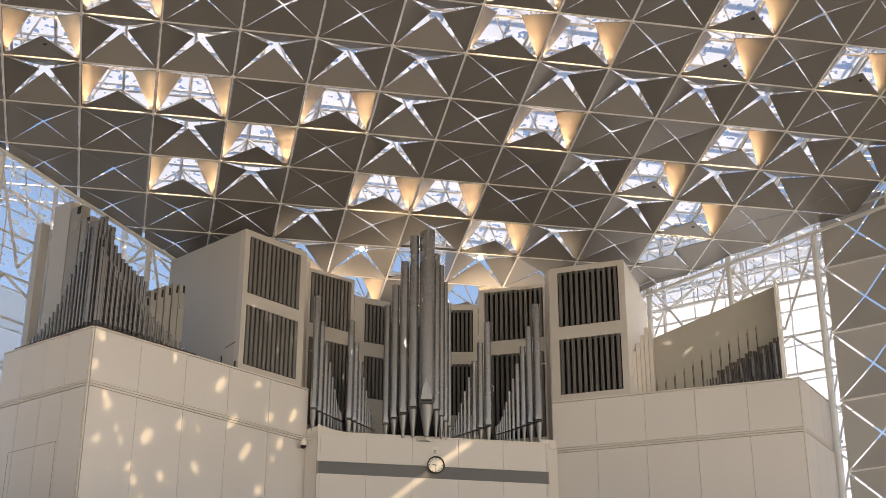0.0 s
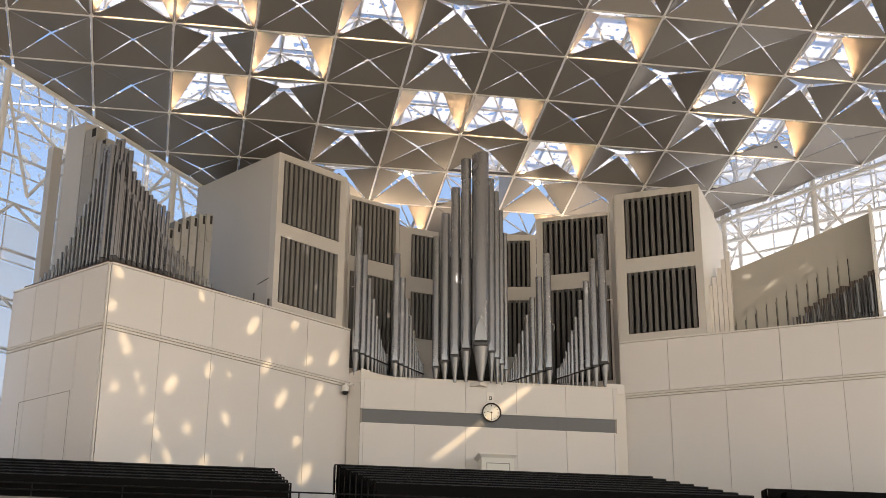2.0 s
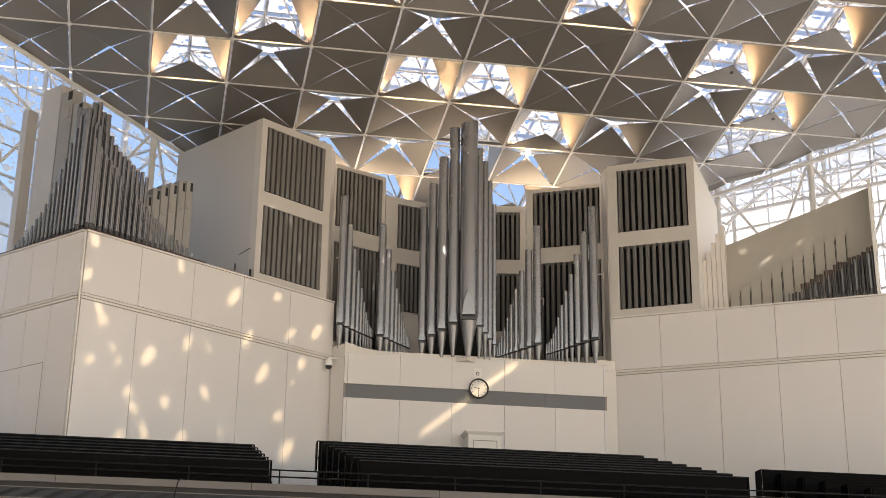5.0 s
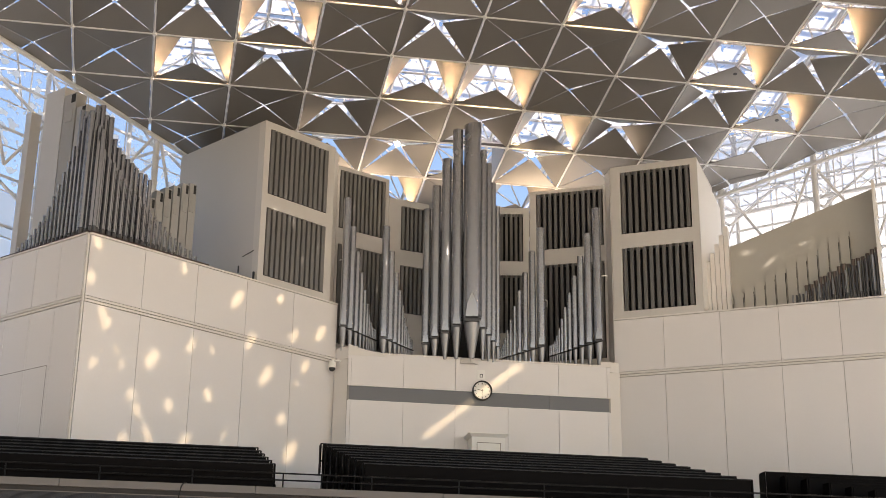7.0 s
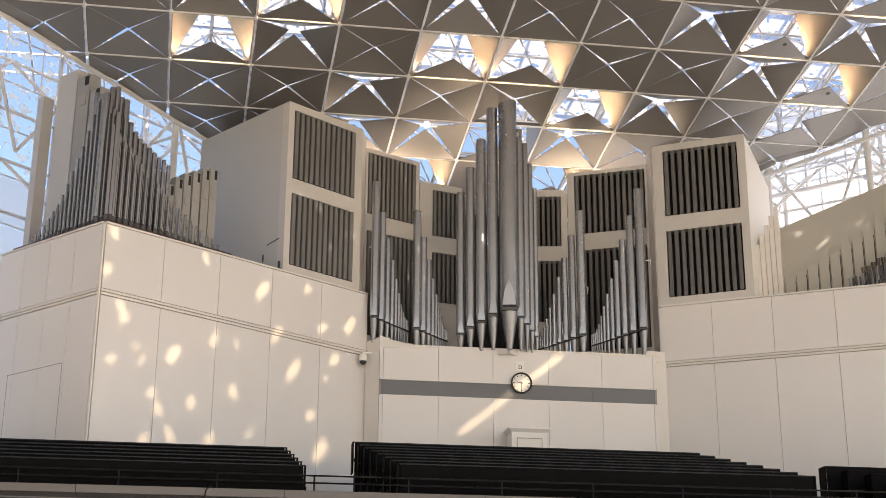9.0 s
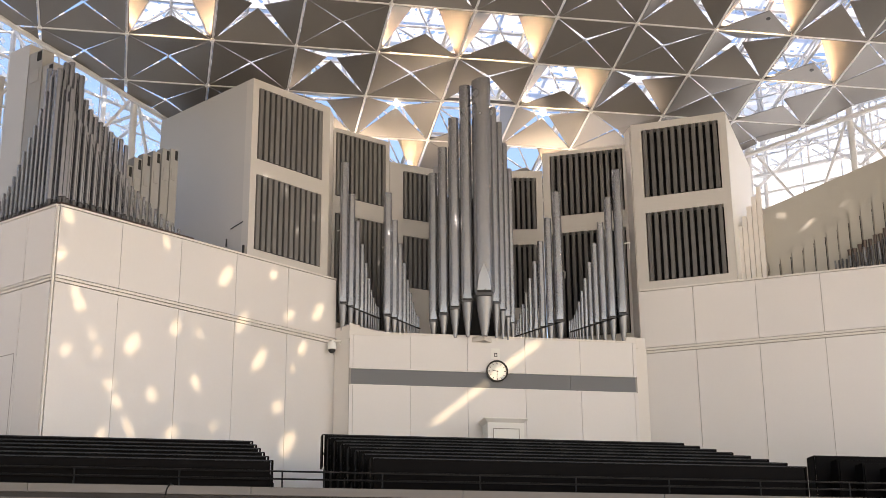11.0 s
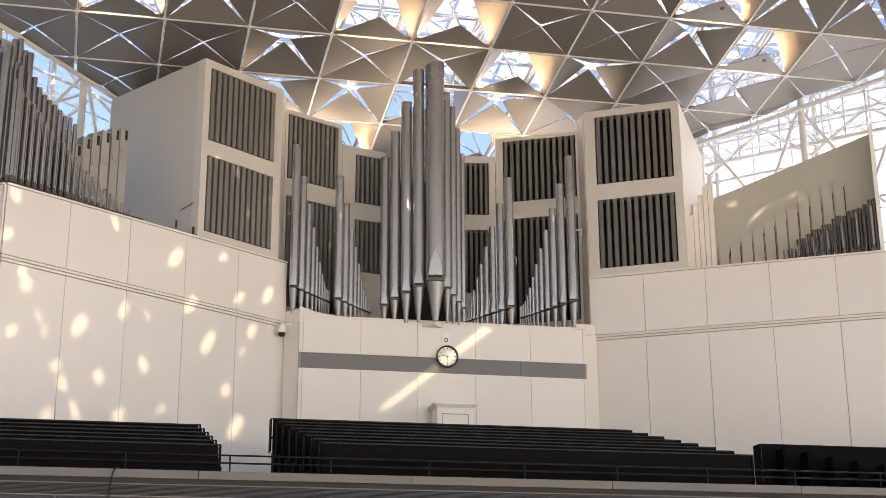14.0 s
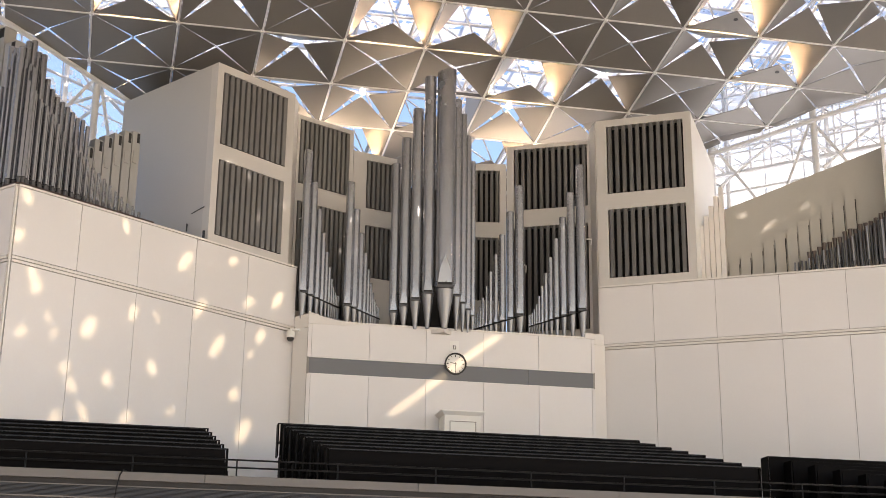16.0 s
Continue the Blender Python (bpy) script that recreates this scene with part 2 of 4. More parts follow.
def clip(tri):
    """Cut a polygon to the star-shaped outline of the roof."""
    poly = tri
    for sx, lim in ((-1, EDGE_LEFT), (1, EDGE_RIGHT)):
        res = []
        for k, a in enumerate(poly):
            b = poly[(k + 1) % len(poly)]
            fa, fb = lim - sx * a.x - a.y, lim - sx * b.x - b.y
            if fa >= 0:
                res.append(a)
            if (fa >= 0) != (fb >= 0):
                res.append(a.lerp(b, fa / (fa - fb)))
        poly = res
        if len(poly) < 3:
            return []
    return poly


def sheet(bm, poly, thick):
    a, b = [bm.verts.new(p) for p in poly], [bm.verts.new(p + RISE * thick) for p in poly]
    bm.faces.new(a)
    bm.faces.new(b[::-1])
    for k in range(len(poly)):
        j = (k + 1) % len(poly)
        bm.faces.new((a[k], b[k], b[j], a[j]))


for j, row in CELLS.items():
    for c, kind in enumerate("ccccc" + row.ljust(15, "c")):
        i = FIRST + c
        corner = [node(i, j + 1), node(i + 1, j + 1), node(i + 1, j), node(i, j)]
        if not any(inside(p) for p in corner):
            continue
        mid = sum(corner, Vector()) / 4
        for k in range(4):
            if TILT[kind][k] is None:
                continue
            a, b = corner[k], corner[(k + 1) % 4]
            base = (a + b) / 2
            reach = mid - base
            turn = radians(TILT[kind][k] + rng.uniform(-1.5, 1.5))
            inward = reach.normalized()
            tip = base + inward * reach.length * 0.965 * math.cos(turn) + RISE * reach.length * math.sin(turn)
            lift = inward * 0.05 + RISE * 0.015
            a2, b2 = a.lerp(base, 0.05) + lift, b.lerp(base, 0.05) + lift
            poly = clip([a2, b2, tip])
            if poly:
                sheet(petals, poly, 0.03)
        for a, b in ((corner[3], corner[2]), (corner[3], corner[0])):
            if inside(a) and inside(b):
                tube(bars, a + RISE * 0.03, b + RISE * 0.03, 0.037, 4)
                tube(bars, a + RISE * 0.22, b + RISE * 0.22, 0.03, 4)
                # added dark tube: blocks bright slivers and gives the bar dark borders
                tube(bar_edges, a + RISE * 0.12, b + RISE * 0.12, 0.062, 4)
        if inside(corner[3]):
            tube(bars, corner[3] - RISE * 0.04, corner[3] + RISE * 0.3, 0.07, 6)
        if kind == "o" and inside(mid):
            base, inward = (corner[0] + corner[1]) / 2, (corner[3] - corner[0]).normalized()
            side = (corner[1] - corner[0]).normalized()
            q = base + inward * 0.1 + RISE * 0.11
            if rng.random() < 0.5:
                spot = base + inward * 0.8 + side * 0.12
                tube(sockets, spot - RISE * 0.02, spot + RISE * 0.03, 0.075, 10)
            sheet(leds, [q + side * u + inward * v for u, v in ((-0.95, -0.05), (0.95, -0.05), (0.95, 0.05), (-0.95, 0.05))], 0.04)
        if kind == "s" and inside(mid) and (i, j) in ((4, 5), (6, 5)):
            tube(lenses, mid + RISE * 0.62, mid + RISE * 0.72, 0.09, 10)
ceiling = structure("ceiling", petals, PETAL, "grey metal triangular petals hinged open and shut in a square grid", "ceiling")
part("trim", bars, BAR, ceiling, "white aluminium lattice bars")
part("bar_edge", bar_edges, BAR_EDGE, ceiling, "dark tubes added behind the bars to block bright slivers")
part("lamp_socket", sockets, BLACK, ceiling, "small dark lamp sockets")
part("light_strip", leds, LED, ceiling, "warm light strips above the open petals")
part("downlight", lenses, LAMP, ceiling, "small round white lamps")

# edge beams of the roof and the white space frame above the petals
edge = fresh()
corner_z = lambda x, y: ORIGIN.z + (y - ORIGIN.y) / STEP_Y.y * STEP_Y.z
for sx, lim in ((-1, EDGE_LEFT), (1, EDGE_RIGHT)):
    p, q = Vector((sx * (lim + 17), -17, corner_z(0, -17))), Vector((sx * (lim - 6), 6, corner_z(0, 6)))
    tube(edge, p, q, 0.09, 6)
    tube(edge, p + Vector((0, 0.1, 0.5)), q + Vector((0, 0.1, 0.5)), 0.06, 6)
frame_bm = fresh()
LEVELS = (2.0, 4.1)
for j in range(-2, 12):
    for i in range(-4, 15):
        if abs(node(i, j).x) + node(i, j).y > 14.5:
            continue
        a = node(i, j) + RISE * LEVELS[0]
        for b in (node(i + 1, j) + RISE * LEVELS[0], node(i, j + 1) + RISE * LEVELS[0]):
            tube(frame_bm, a, b, 0.06, 5)
        top = node(i + 0.5, j + 0.5) + RISE * LEVELS[1]
        for di, dj in ((0, 0), (1, 0), (0, 1), (1, 1)):
            tube(frame_bm, node(i + di, j + dj) + RISE * LEVELS[0], top, 0.04, 4)
        tube(frame_bm, top, node(i + 1.5, j + 0.5) + RISE * LEVELS[1], 0.06, 5)
        tube(frame_bm, top, node(i + 0.5, j + 1.5) + RISE * LEVELS[1], 0.06, 5)
for j in range(-4, 26):
    for p, q in ((node(-4, j / 2) + RISE * 4.4, node(15, j / 2) + RISE * 4.4),):
        if j < 15:
            tube(frame_bm, p, q, 0.05, 4)
for i in range(-6, 30):
    tube(frame_bm, node(i / 2, -2) + RISE * 4.4, node(i / 2, 7.5) + RISE * 4.4, 0.05, 4)
roof_frame = structure("roof_space_frame", frame_bm, TRUSS, "white tubular steel space frame above the petals", "roof frame")
part("edge_beam", edge, TRUSS, roof_frame, "white tubular edge beam")


# ---- organ galleries, with panels set apart by open joints ----
def gallery(name, face, joints, side, side_joints, depth_poly, label, door=None):
    z_low, z_trim, z_top = 10.6, 16.40, 18.57
    core = fresh()
    prism(core, depth_poly, z_low, z_top - 0.03)
    body = structure(name, core, JOINT, label, "gallery wall")
    for f, js in ((face, joints), (side, side_joints)):
        for k in range(len(js) - 1):
            a, b = js[k] + 0.008, js[k + 1] - 0.008
            bm = fresh()
            f.slab(bm, a, b, z_trim + 0.21, z_top - 0.07, 0.0, 0.05)
            part("panel", bm, CREAM, body)
            bm = fresh()
            f.slab(bm, a, b, z_low, z_trim, 0.0, 0.05)
            part("panel", bm, CREAM, body)
        for z0, z1 in ((z_trim + 0.025, z_trim + 0.095), (z_trim + 0.12, z_trim + 0.19)):
            bm = fresh()
            f.slab(bm, js[0] + 0.004, js[-1], z0, z1, 0.0, 0.06)
            part("trim", bm, CREAM_CASE, body)
        bm = fresh()
        f.slab(bm, js[0], js[-1], z_top - 0.055, z_top, 0.0, 0.075)
        part("coping", bm, CREAM_CASE, body)
    if door:
        bm = fresh()
        s0, s1, zt = door
        for a, b, c, d in ((s0, s0 + 0.02, z_low, zt), (s1 - 0.02, s1, z_low, zt), (s0, s1, zt - 0.02, zt)):
            side.slab(bm, a, b, c, d, 0.05, 0.054)
        part("door_outline", bm, JOINT, body, "hairline outline of a flush door")
    deck = fresh()
    prism(deck, depth_poly, z_top - 0.03, z_top - 0.004)
    part("deck", deck, CREAM_CASE, body)
    return body


LEFT = Face((-13.07, -5.33), (-5.02, 0.58))
LEFT_SIDE = Face((-16.4, -1.7), (-13.07, -5.33))
RIGHT = Face((4.96, 0.42), (13.44, -4.57))
RIGHT_SIDE = Face((13.44, -4.57), (16.7, -1.0))
gallery("gallery_left", LEFT, [0.03, 2, 4, 6, 8, 9.98], LEFT_SIDE, [0, 1.25, 2.5, 3.7, 4.9], [(-13.07, -5.33), (-5.02, 0.58), (-6, 5), (-12, 5), (-16.4, -1.7)],
        "cream panelled organ gallery with sun flecks on it", (1.0, 3.6, 14.65))
gallery("gallery_right", RIGHT, [0.0, 1.79, 3.79, 5.8, 7.83, 9.83], RIGHT_SIDE, [0, 1.25, 2.5, 3.7, 4.8], [(4.96, 0.42), (13.44, -4.57), (16.7, -1.0), (12, 5), (6, 5)],
        "cream panelled organ gallery beside the bright glazing")

for face_a, face_b in ((LEFT_SIDE, LEFT), (RIGHT, RIGHT_SIDE)):
    p, a, b = Vector(face_b.at(0, 0, 0)), face_a.out * 0.052, face_b.out * 0.052
    bm = fresh()
    prism(bm, [(q.x, q.y) for q in (p, p + a, p + (a + b) * 0.75, p + b)], 10.6, 18.5)
    structure("corner_trim", bm, CREAM_CASE, "cream corner strip of the gallery panelling", "trim")

# ---- back wall with grey band ----
WALL = Face((-4.62, 0.0), (4.62, 0.0))
core = fresh()
box(core, -4.62, 4.62, 0.0, 0.5, 10.6, 16.64)
box(core, -5.0, 5.0, 0.5, 4.5, 10.6, 16.6)
back = structure("wall_north", core, JOINT, "cream panelled back wall below the organ pipes")
js = [-4.62, -4.5, -2.7, -0.9, 0.95, 2.75, 4.5, 4.62]
for k in range(len(js) - 1):
    a, b = js[k] + 4.62 + 0.006, js[k + 1] + 4.62 - 0.006
    for z0, z1 in ((10.6, 15.03), (15.56, 16.66)):
        bm = fresh()
        WALL.slab(bm, a, b, z0, z1, 0, 0.05)
        part("panel", bm, CREAM, back)
for k, (a, b) in enumerate(((0.07, 7.03), (7.04, 9.17))):
    bm = fresh()
    WALL.slab(bm, a, b, 15.05, 15.54, 0, 0.03)
    part("grey_band", bm, BAND, back, "flat grey band")
for z in (15.028, 15.542):
    bm = fresh()
    WALL.slab(bm, 0.05, 9.19, z, z + 0.02, 0, 0.056)
    part("band_trim", bm, WHITE, back)
bm = fresh()
prism(bm, [(-0.75, -0.06), (-0.1, -0.06), (-0.42, -0.4)], 16.5, 16.64)
part("ledge_block", bm, CREAM_CASE, back)
bm = fresh()
box(bm, -4.64, 4.64, -0.07, 0.55, 16.66, 16.72)
part("coping", bm, CREAM_CASE, back)
bm = fresh()
prism(bm, [(-5.05, 0.62), (-4.62, -0.02), (-4.3, -0.02), (-4.3, 0.9), (-5.05, 1.2)], 16.5, 16.93)
prism(bm, [(-5.03, 0.42), (-4.62, 0.06), (-4.62, 1.2), (-5.05, 1.2)], 10.6, 16.5)
prism(bm, [(4.3, -0.02), (4.66, -0.02), (4.97, 0.05), (4.97, 1.0), (4.3, 0.9)], 16.5, 16.86)
prism(bm, [(4.625, 0.03), (5.0, 0.06), (5.0, 1.2), (4.625, 1.2)], 10.6, 16.5)
part("corner_pier", bm, CREAM_CASE, back)
bm = fresh()
for k in range(8):
    s0, s1 = 0.16 * k, 0.16 * (k + 1)
    h0, h1 = (0.27 * (1 - v / 1.28) ** 2 for v in (s0, s1))
    hexa(bm, [WALL.at(s0, -0.4, 16.6), WALL.at(s1, -0.4, 16.6), WALL.at(s1, 0.068, 16.6), WALL.at(s0, 0.068, 16.6)],
         [WALL.at(s0, -0.4, 16.725 + h0), WALL.at(s1, -0.4, 16.725 + h1), WALL.at(s1, 0.068, 16.725 + h1), WALL.at(s0, 0.068, 16.725 + h0)])
part("curved_coping", bm, CREAM_CASE, back)


# ---- swell cases with louvred openings ----
def swell_case(name, face, z0, z1, depth, openings, slats, label, side_mat=None):
    """A cabinet whose front has openings (s0, s1, z0, z1) filled with upright slats."""
    root = thing(name, face.at(face.length / 2, 0, z0), label, "organ case", "organ cases")
    inv = Matrix.Translation(-root.location)

    def add(n, bm, mat, lab=""):
        bm.transform(inv)
        return part(n, bm, mat, root, lab)

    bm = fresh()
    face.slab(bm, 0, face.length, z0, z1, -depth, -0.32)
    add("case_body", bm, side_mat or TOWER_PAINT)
    bm = fresh()
    s_in0, s_in1 = openings[0][0], openings[0][1]
    face.slab(bm, 0, s_in0, z0, z1, -0.32, 0)
    face.slab(bm, s_in1, face.length, z0, z1, -0.32, 0)
    zs = [z0] + [z for o in openings for z in (o[2], o[3])] + [z1]
    for k in range(0, len(zs), 2):
        if zs[k + 1] - zs[k] > 0.01:
            face.slab(bm, s_in0, s_in1, zs[k], zs[k + 1], -0.32, 0)
    add("front_frame", bm, TOWER_PAINT, "cream painted frame")
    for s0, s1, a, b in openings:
        # black sheet behind the slats paints the shade inside the case
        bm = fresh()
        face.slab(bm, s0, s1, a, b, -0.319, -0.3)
        add("shade_sheet", bm, CAVITY)
        w = (s1 - s0) / slats
        for k in range(slats):
            bm = fresh()
            c = s0 + (k + 0.5) * w
            prof = ((c - 0.29 * w, -0.13), (c + 0.25 * w, -0.10), (c + 0.28 * w, 0.035), (c + 0.23 * w, 0.05), (c - 0.25 * w, 0.022), (c - 0.30 * w, 0.005))
            lo, hi = [bm.verts.new(face.at(s, d, a + 0.015)) for s, d in prof], [bm.verts.new(face.at(s, d, b - 0.02)) for s, d in prof]
            bm.faces.new(lo[::-1])
            bm.faces.new(hi)
            for e in range(len(prof)):
                g = (e + 1) % len(prof)
                bm.faces.new((lo[e], lo[g], hi[g], hi[e]))
            add("slat", bm, SLAT)
    return root


TOWER_L = Face((-7.9, -1.42), (-5.3, 0.5))
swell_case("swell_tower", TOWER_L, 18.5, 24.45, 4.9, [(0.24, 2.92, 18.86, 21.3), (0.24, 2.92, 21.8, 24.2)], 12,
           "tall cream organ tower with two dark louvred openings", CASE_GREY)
p = Face(TOWER_L.at(0, -1.4, 0)[:2], TOWER_L.at(0, 0, 0)[:2])
for s0, s1, z0, z1, d in ((0.35, 0.39, 19.1, 19.35, 0.03), (1.2, 1.26, 18.6, 18.95, 0.05)):
    latch = fresh()
    p.slab(latch, s0, s1, z0, z1, 0.0, d)
    tagged(link("door_latch", latch, BLACK), "small dark latch on the side of the organ tower", "latch")
latch = fresh()
hexa(latch, [p.at(0.55, 0.0, 19.62), p.at(1.15, 0.0, 19.72), p.at(1.15, 0.0, 19.745), p.at(0.55, 0.0, 19.645)], [p.at(0.55, 0.02, 19.62), p.at(1.15, 0.02, 19.72), p.at(1.15, 0.02, 19.745), p.at(0.55, 0.02, 19.645)])
tagged(link("door_stay", latch, BLACK), "thin dark stay on the side of the organ tower", "stay")
CASE_L1 = Face((-5.12, 1.05), (-3.1, 2.1))
swell_case("swell_case", CASE_L1, 16.5, 24.0, 1.0, [(0.1, 2.12, 17.3, 21.0), (0.1, 2.12, 21.6, 23.85)], 11, "cream swell case with dark louvres behind the pipes")
CASE_L2 = Face((-3.08, 2.12), (-1.5, 2.6))
swell_case("swell_case", CASE_L2, 16.5, 23.3, 1.0, [(0.5, 1.55, 18.9, 20.72), (0.5, 1.55, 21.32, 23.05)], 6, "lower cream swell case with dark louvres")
CASE_R2 = Face((0.6, 2.6), (2.3, 2.3))
swell_case("swell_case", CASE_R2, 16.5, 23.35, 1.0, [(0.42, 1.5, 18.4, 20.65), (0.42, 1.5, 21.2, 23.1)], 6, "lower cream swell case with dark louvres")
CASE_R1 = Face((2.32, 2.3), (4.93, 1.0))
swell_case("swell_case", CASE_R1, 16.5, 24.0, 1.0, [(0.26, 2.82, 17.3, 21.0), (0.26, 2.82, 21.62, 23.86)], 12, "cream swell case with dark louvres behind the pipes")
TOWER_R = Face((4.97, 0.40), (7.75, -1.23))
swell_case("swell_tower", TOWER_R, 18.5, 24.45, 3.2, [(0.36, 2.96, 18.84, 21.22), (0.36, 2.96, 21.78, 24.2)], 11,
           "tall cream organ tower with two dark louvred openings")


# near-black sheet painting deep shade between the swell cases, and the returns beside the towers
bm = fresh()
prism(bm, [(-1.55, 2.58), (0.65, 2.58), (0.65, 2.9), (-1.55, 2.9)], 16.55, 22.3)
structure("backing_shade", bm, CAVITY, "near-black sheet standing in for deep shade behind the tallest pipes", "organ case")
for n, poly, z1 in (("pier_east", [(4.94, 0.45), (5.1, 0.5), (5.3, 1.6), (4.94, 1.05)], 24.4), ("pier_west", [(-5.3, 0.52), (-5.13, 1.06), (-5.5, 1.9), (-6.0, 1.2)], 24.4)):
    bm = fresh()
    prism(bm, poly, 16.5, z1)
    structure(n, bm, CREAM_CASE, "cream pier beside the swell case", "pier")


# ---- organ pipes ----
def flue_pipe(x, y, z_foot, z_mouth, z_top, r, group, slant=0.0, name="organ_pipe", label="grey metal organ pipe with a pointed mouth"):
    root = thing(name, (x, y, z_foot), label, "organ pipe", group)
    mouth, top = z_mouth - z_foot, z_top - z_foot
    sides = 16 if r > 0.06 else 10
    bm = fresh()
    tube(bm, (0, 0, mouth), (0, 0, top), r, sides)
    if slant:
        for v in bm.verts:
            if v.co.z > top - 0.01:
                v.co.z -= slant * (v.co.x / r * 0.5 + 0.5)
    part("body", bm, TIN, root, smooth=True)
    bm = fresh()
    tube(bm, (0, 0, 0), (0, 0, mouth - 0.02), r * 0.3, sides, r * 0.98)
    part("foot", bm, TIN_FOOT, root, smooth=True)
    to = Vector((-8.7 - x, -45 - y, 0)).normalized()
    across = Vector((-to.y, to.x, 0))
    up = Vector((0, 0, 1))
    w = r * 0.70

    def block(name, z0, z1, d0, d1, mat, half, label=""):
        b = fresh()
        hexa(b, [to * d0 + across * q + up * z for q, z in ((-half, z0), (half, z0), (half, z1), (-half, z1))],
             [to * d1 + across * q + up * z for q, z in ((-half, z0), (half, z0), (half, z1), (-half, z1))])
        part(name, b, mat, root, label)

    # the mouth's shade is a near-black block on the pipe
    block("mouth_slot", mouth - r * 0.06, mouth + r * 0.24, r * 0.6, r * 1.04, CAVITY, w, "near-black block standing in for the shade of the mouth slot")
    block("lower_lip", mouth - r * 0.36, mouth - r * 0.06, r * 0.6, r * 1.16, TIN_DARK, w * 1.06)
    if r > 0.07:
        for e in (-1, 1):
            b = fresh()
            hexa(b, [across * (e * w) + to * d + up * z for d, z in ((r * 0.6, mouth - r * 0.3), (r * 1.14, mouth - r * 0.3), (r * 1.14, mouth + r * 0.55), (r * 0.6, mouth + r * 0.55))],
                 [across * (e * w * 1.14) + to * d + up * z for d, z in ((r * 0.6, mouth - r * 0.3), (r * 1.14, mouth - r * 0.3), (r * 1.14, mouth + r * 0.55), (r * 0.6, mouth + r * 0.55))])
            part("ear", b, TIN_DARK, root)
    bm = fresh()
    vs = [bm.verts.new(to * d + across * q + up * z) for q, z, d in ((-w, mouth + r * 0.24, r * 0.98), (w, mouth + r * 0.24, r * 0.98), (w * 0.72, mouth + r * 1.7, r * 1.01), (0, mouth + r * 3.1, r * 1.02), (-w * 0.72, mouth + r * 1.7, r * 1.01))]
    back = [bm.verts.new(v.co - to * r * 0.4) for v in vs]
    bm.faces.new(vs)
    bm.faces.new(back[::-1])
    for k in range(5):
        bm.faces.new((vs[k], vs[(k + 1) % 5], back[(k + 1) % 5], back[k]))
    part("upper_lip", bm, TIN_LIP if r > 0.25 else TIN, root, "burnished pointed upper lip" if r > 0.25 else "")
    return root


FOOT = 16.62


def rank(p0, p1, count, tall, short, mouth0, mouth1, r0, r1, group, power=1.0):
    """A rank of pipes from the tall end p0 to the short end p1."""
    steps = [r1 + (r0 - r1) * (1 - k / (count - 1)) ** power for k in range(count)]
    total = sum(steps[:-1]) / 2 + sum(steps[1:]) / 2
    s = 0.0
    for k in range(count):
        f = s / total
        if k < count - 1:
            s += (steps[k] + steps[k + 1]) / 2
        x, y = p0[0] + (p1[0] - p0[0]) * f, p0[1] + (p1[1] - p0[1]) * f
        g = k / (count - 1)
        flue_pipe(x, y, FOOT, mouth0 + (mouth1 - mouth0) * f, short + (tall - short) * (1 - g) ** power, (r1 + (r0 - r1) * (1 - g) ** power), group)


rank((-4.80, 0.35), (-3.62, 0.75), 11, 22.45, 17.75, 17.70, 17.35, 0.138, 0.026, "pipes of the facade", 2.4)
rank((-3.36, 0.55), (-2.30, 0.85), 11, 21.55, 17.5, 17.42, 17.1, 0.142, 0.024, "pipes of the facade", 2.4)
rank((2.30, 0.55), (0.80, 0.95), 12, 21.9, 17.3, 17.45, 16.95, 0.150, 0.024, "pipes of the facade", 2.3)
rank((4.28, 0.10), (2.62, 0.6), 13, 22.65, 17.5, 17.65, 17.1, 0.160, 0.025, "pipes of the facade", 2.4)
for x, y, zm, zt, r in ((-1.92, 0.25, 17.21, 22.2, 0.148), (-1.63, 0.05, 17.39, 23.05, 0.16), (-1.29, -0.1, 17.56, 24.05, 0.18), (-0.92, -0.25, 17.77, 25.17, 0.195),
                        (0.0, -0.25, 17.74, 24.45, 0.14), (0.23, -0.15, 17.54, 24.0, 0.112), (0.42, -0.05, 17.36, 23.3, 0.098), (0.60, 0.05, 17.2, 22.45, 0.085)):
    flue_pipe(x, y, FOOT, zm, zt, r, "pipes of the facade")
flue_pipe(-0.41, -0.42, FOOT, 17.96, 25.3, 0.315, "pipes of the facade", -0.12, label="largest grey metal organ pipe in the centre")

# rods that hold the pipes
for p, q in (((-4.88, 0.20, 17.68), (-3.56, 0.70, 17.36)), ((-3.44, 0.40, 17.40), (-2.26, 0.80, 17.10)), ((0.80, 0.88, 16.96), (2.38, 0.38, 17.43)), ((2.60, 0.52, 17.10), (4.38, -0.08, 17.62))):
    bm = fresh()
    tube(bm, p, q, 0.022, 6)
    tagged(link("pipe_rail", bm, METAL_BLACK), "dark metal rail holding the pipes upright", "rail", "pipe rails")


# white stays that tie the tall pipes back to the cases
for p, q in (((-4.98, 0.62, 20.2), (-4.62, 0.42, 20.3)), ((-3.5, 0.75, 19.75), (-3.28, 0.62, 19.8)), ((2.36, 0.62, 19.3), (2.62, 0.9, 19.25)), ((4.42, 0.2, 20.1), (4.72, 0.35, 20.2))):
    bm = fresh()
    tube(bm, p, q, 0.022, 6)
    tube(bm, q, (q[0], q[1] + 0.06, q[2] - 0.2), 0.018, 6)
    tagged(link("pipe_stay", bm, WHITE, smooth=True), "short white metal stay tying a pipe to the case", "stay", "pipe stays")


# ---- floor of the hall, balcony ----
bm = fresh()
box(bm, -45, 45, -70, 30, -0.4, 0.0)
structure("floor", bm, FLOOR, "pale stone floor of the hall", "floor")
bm = fresh()
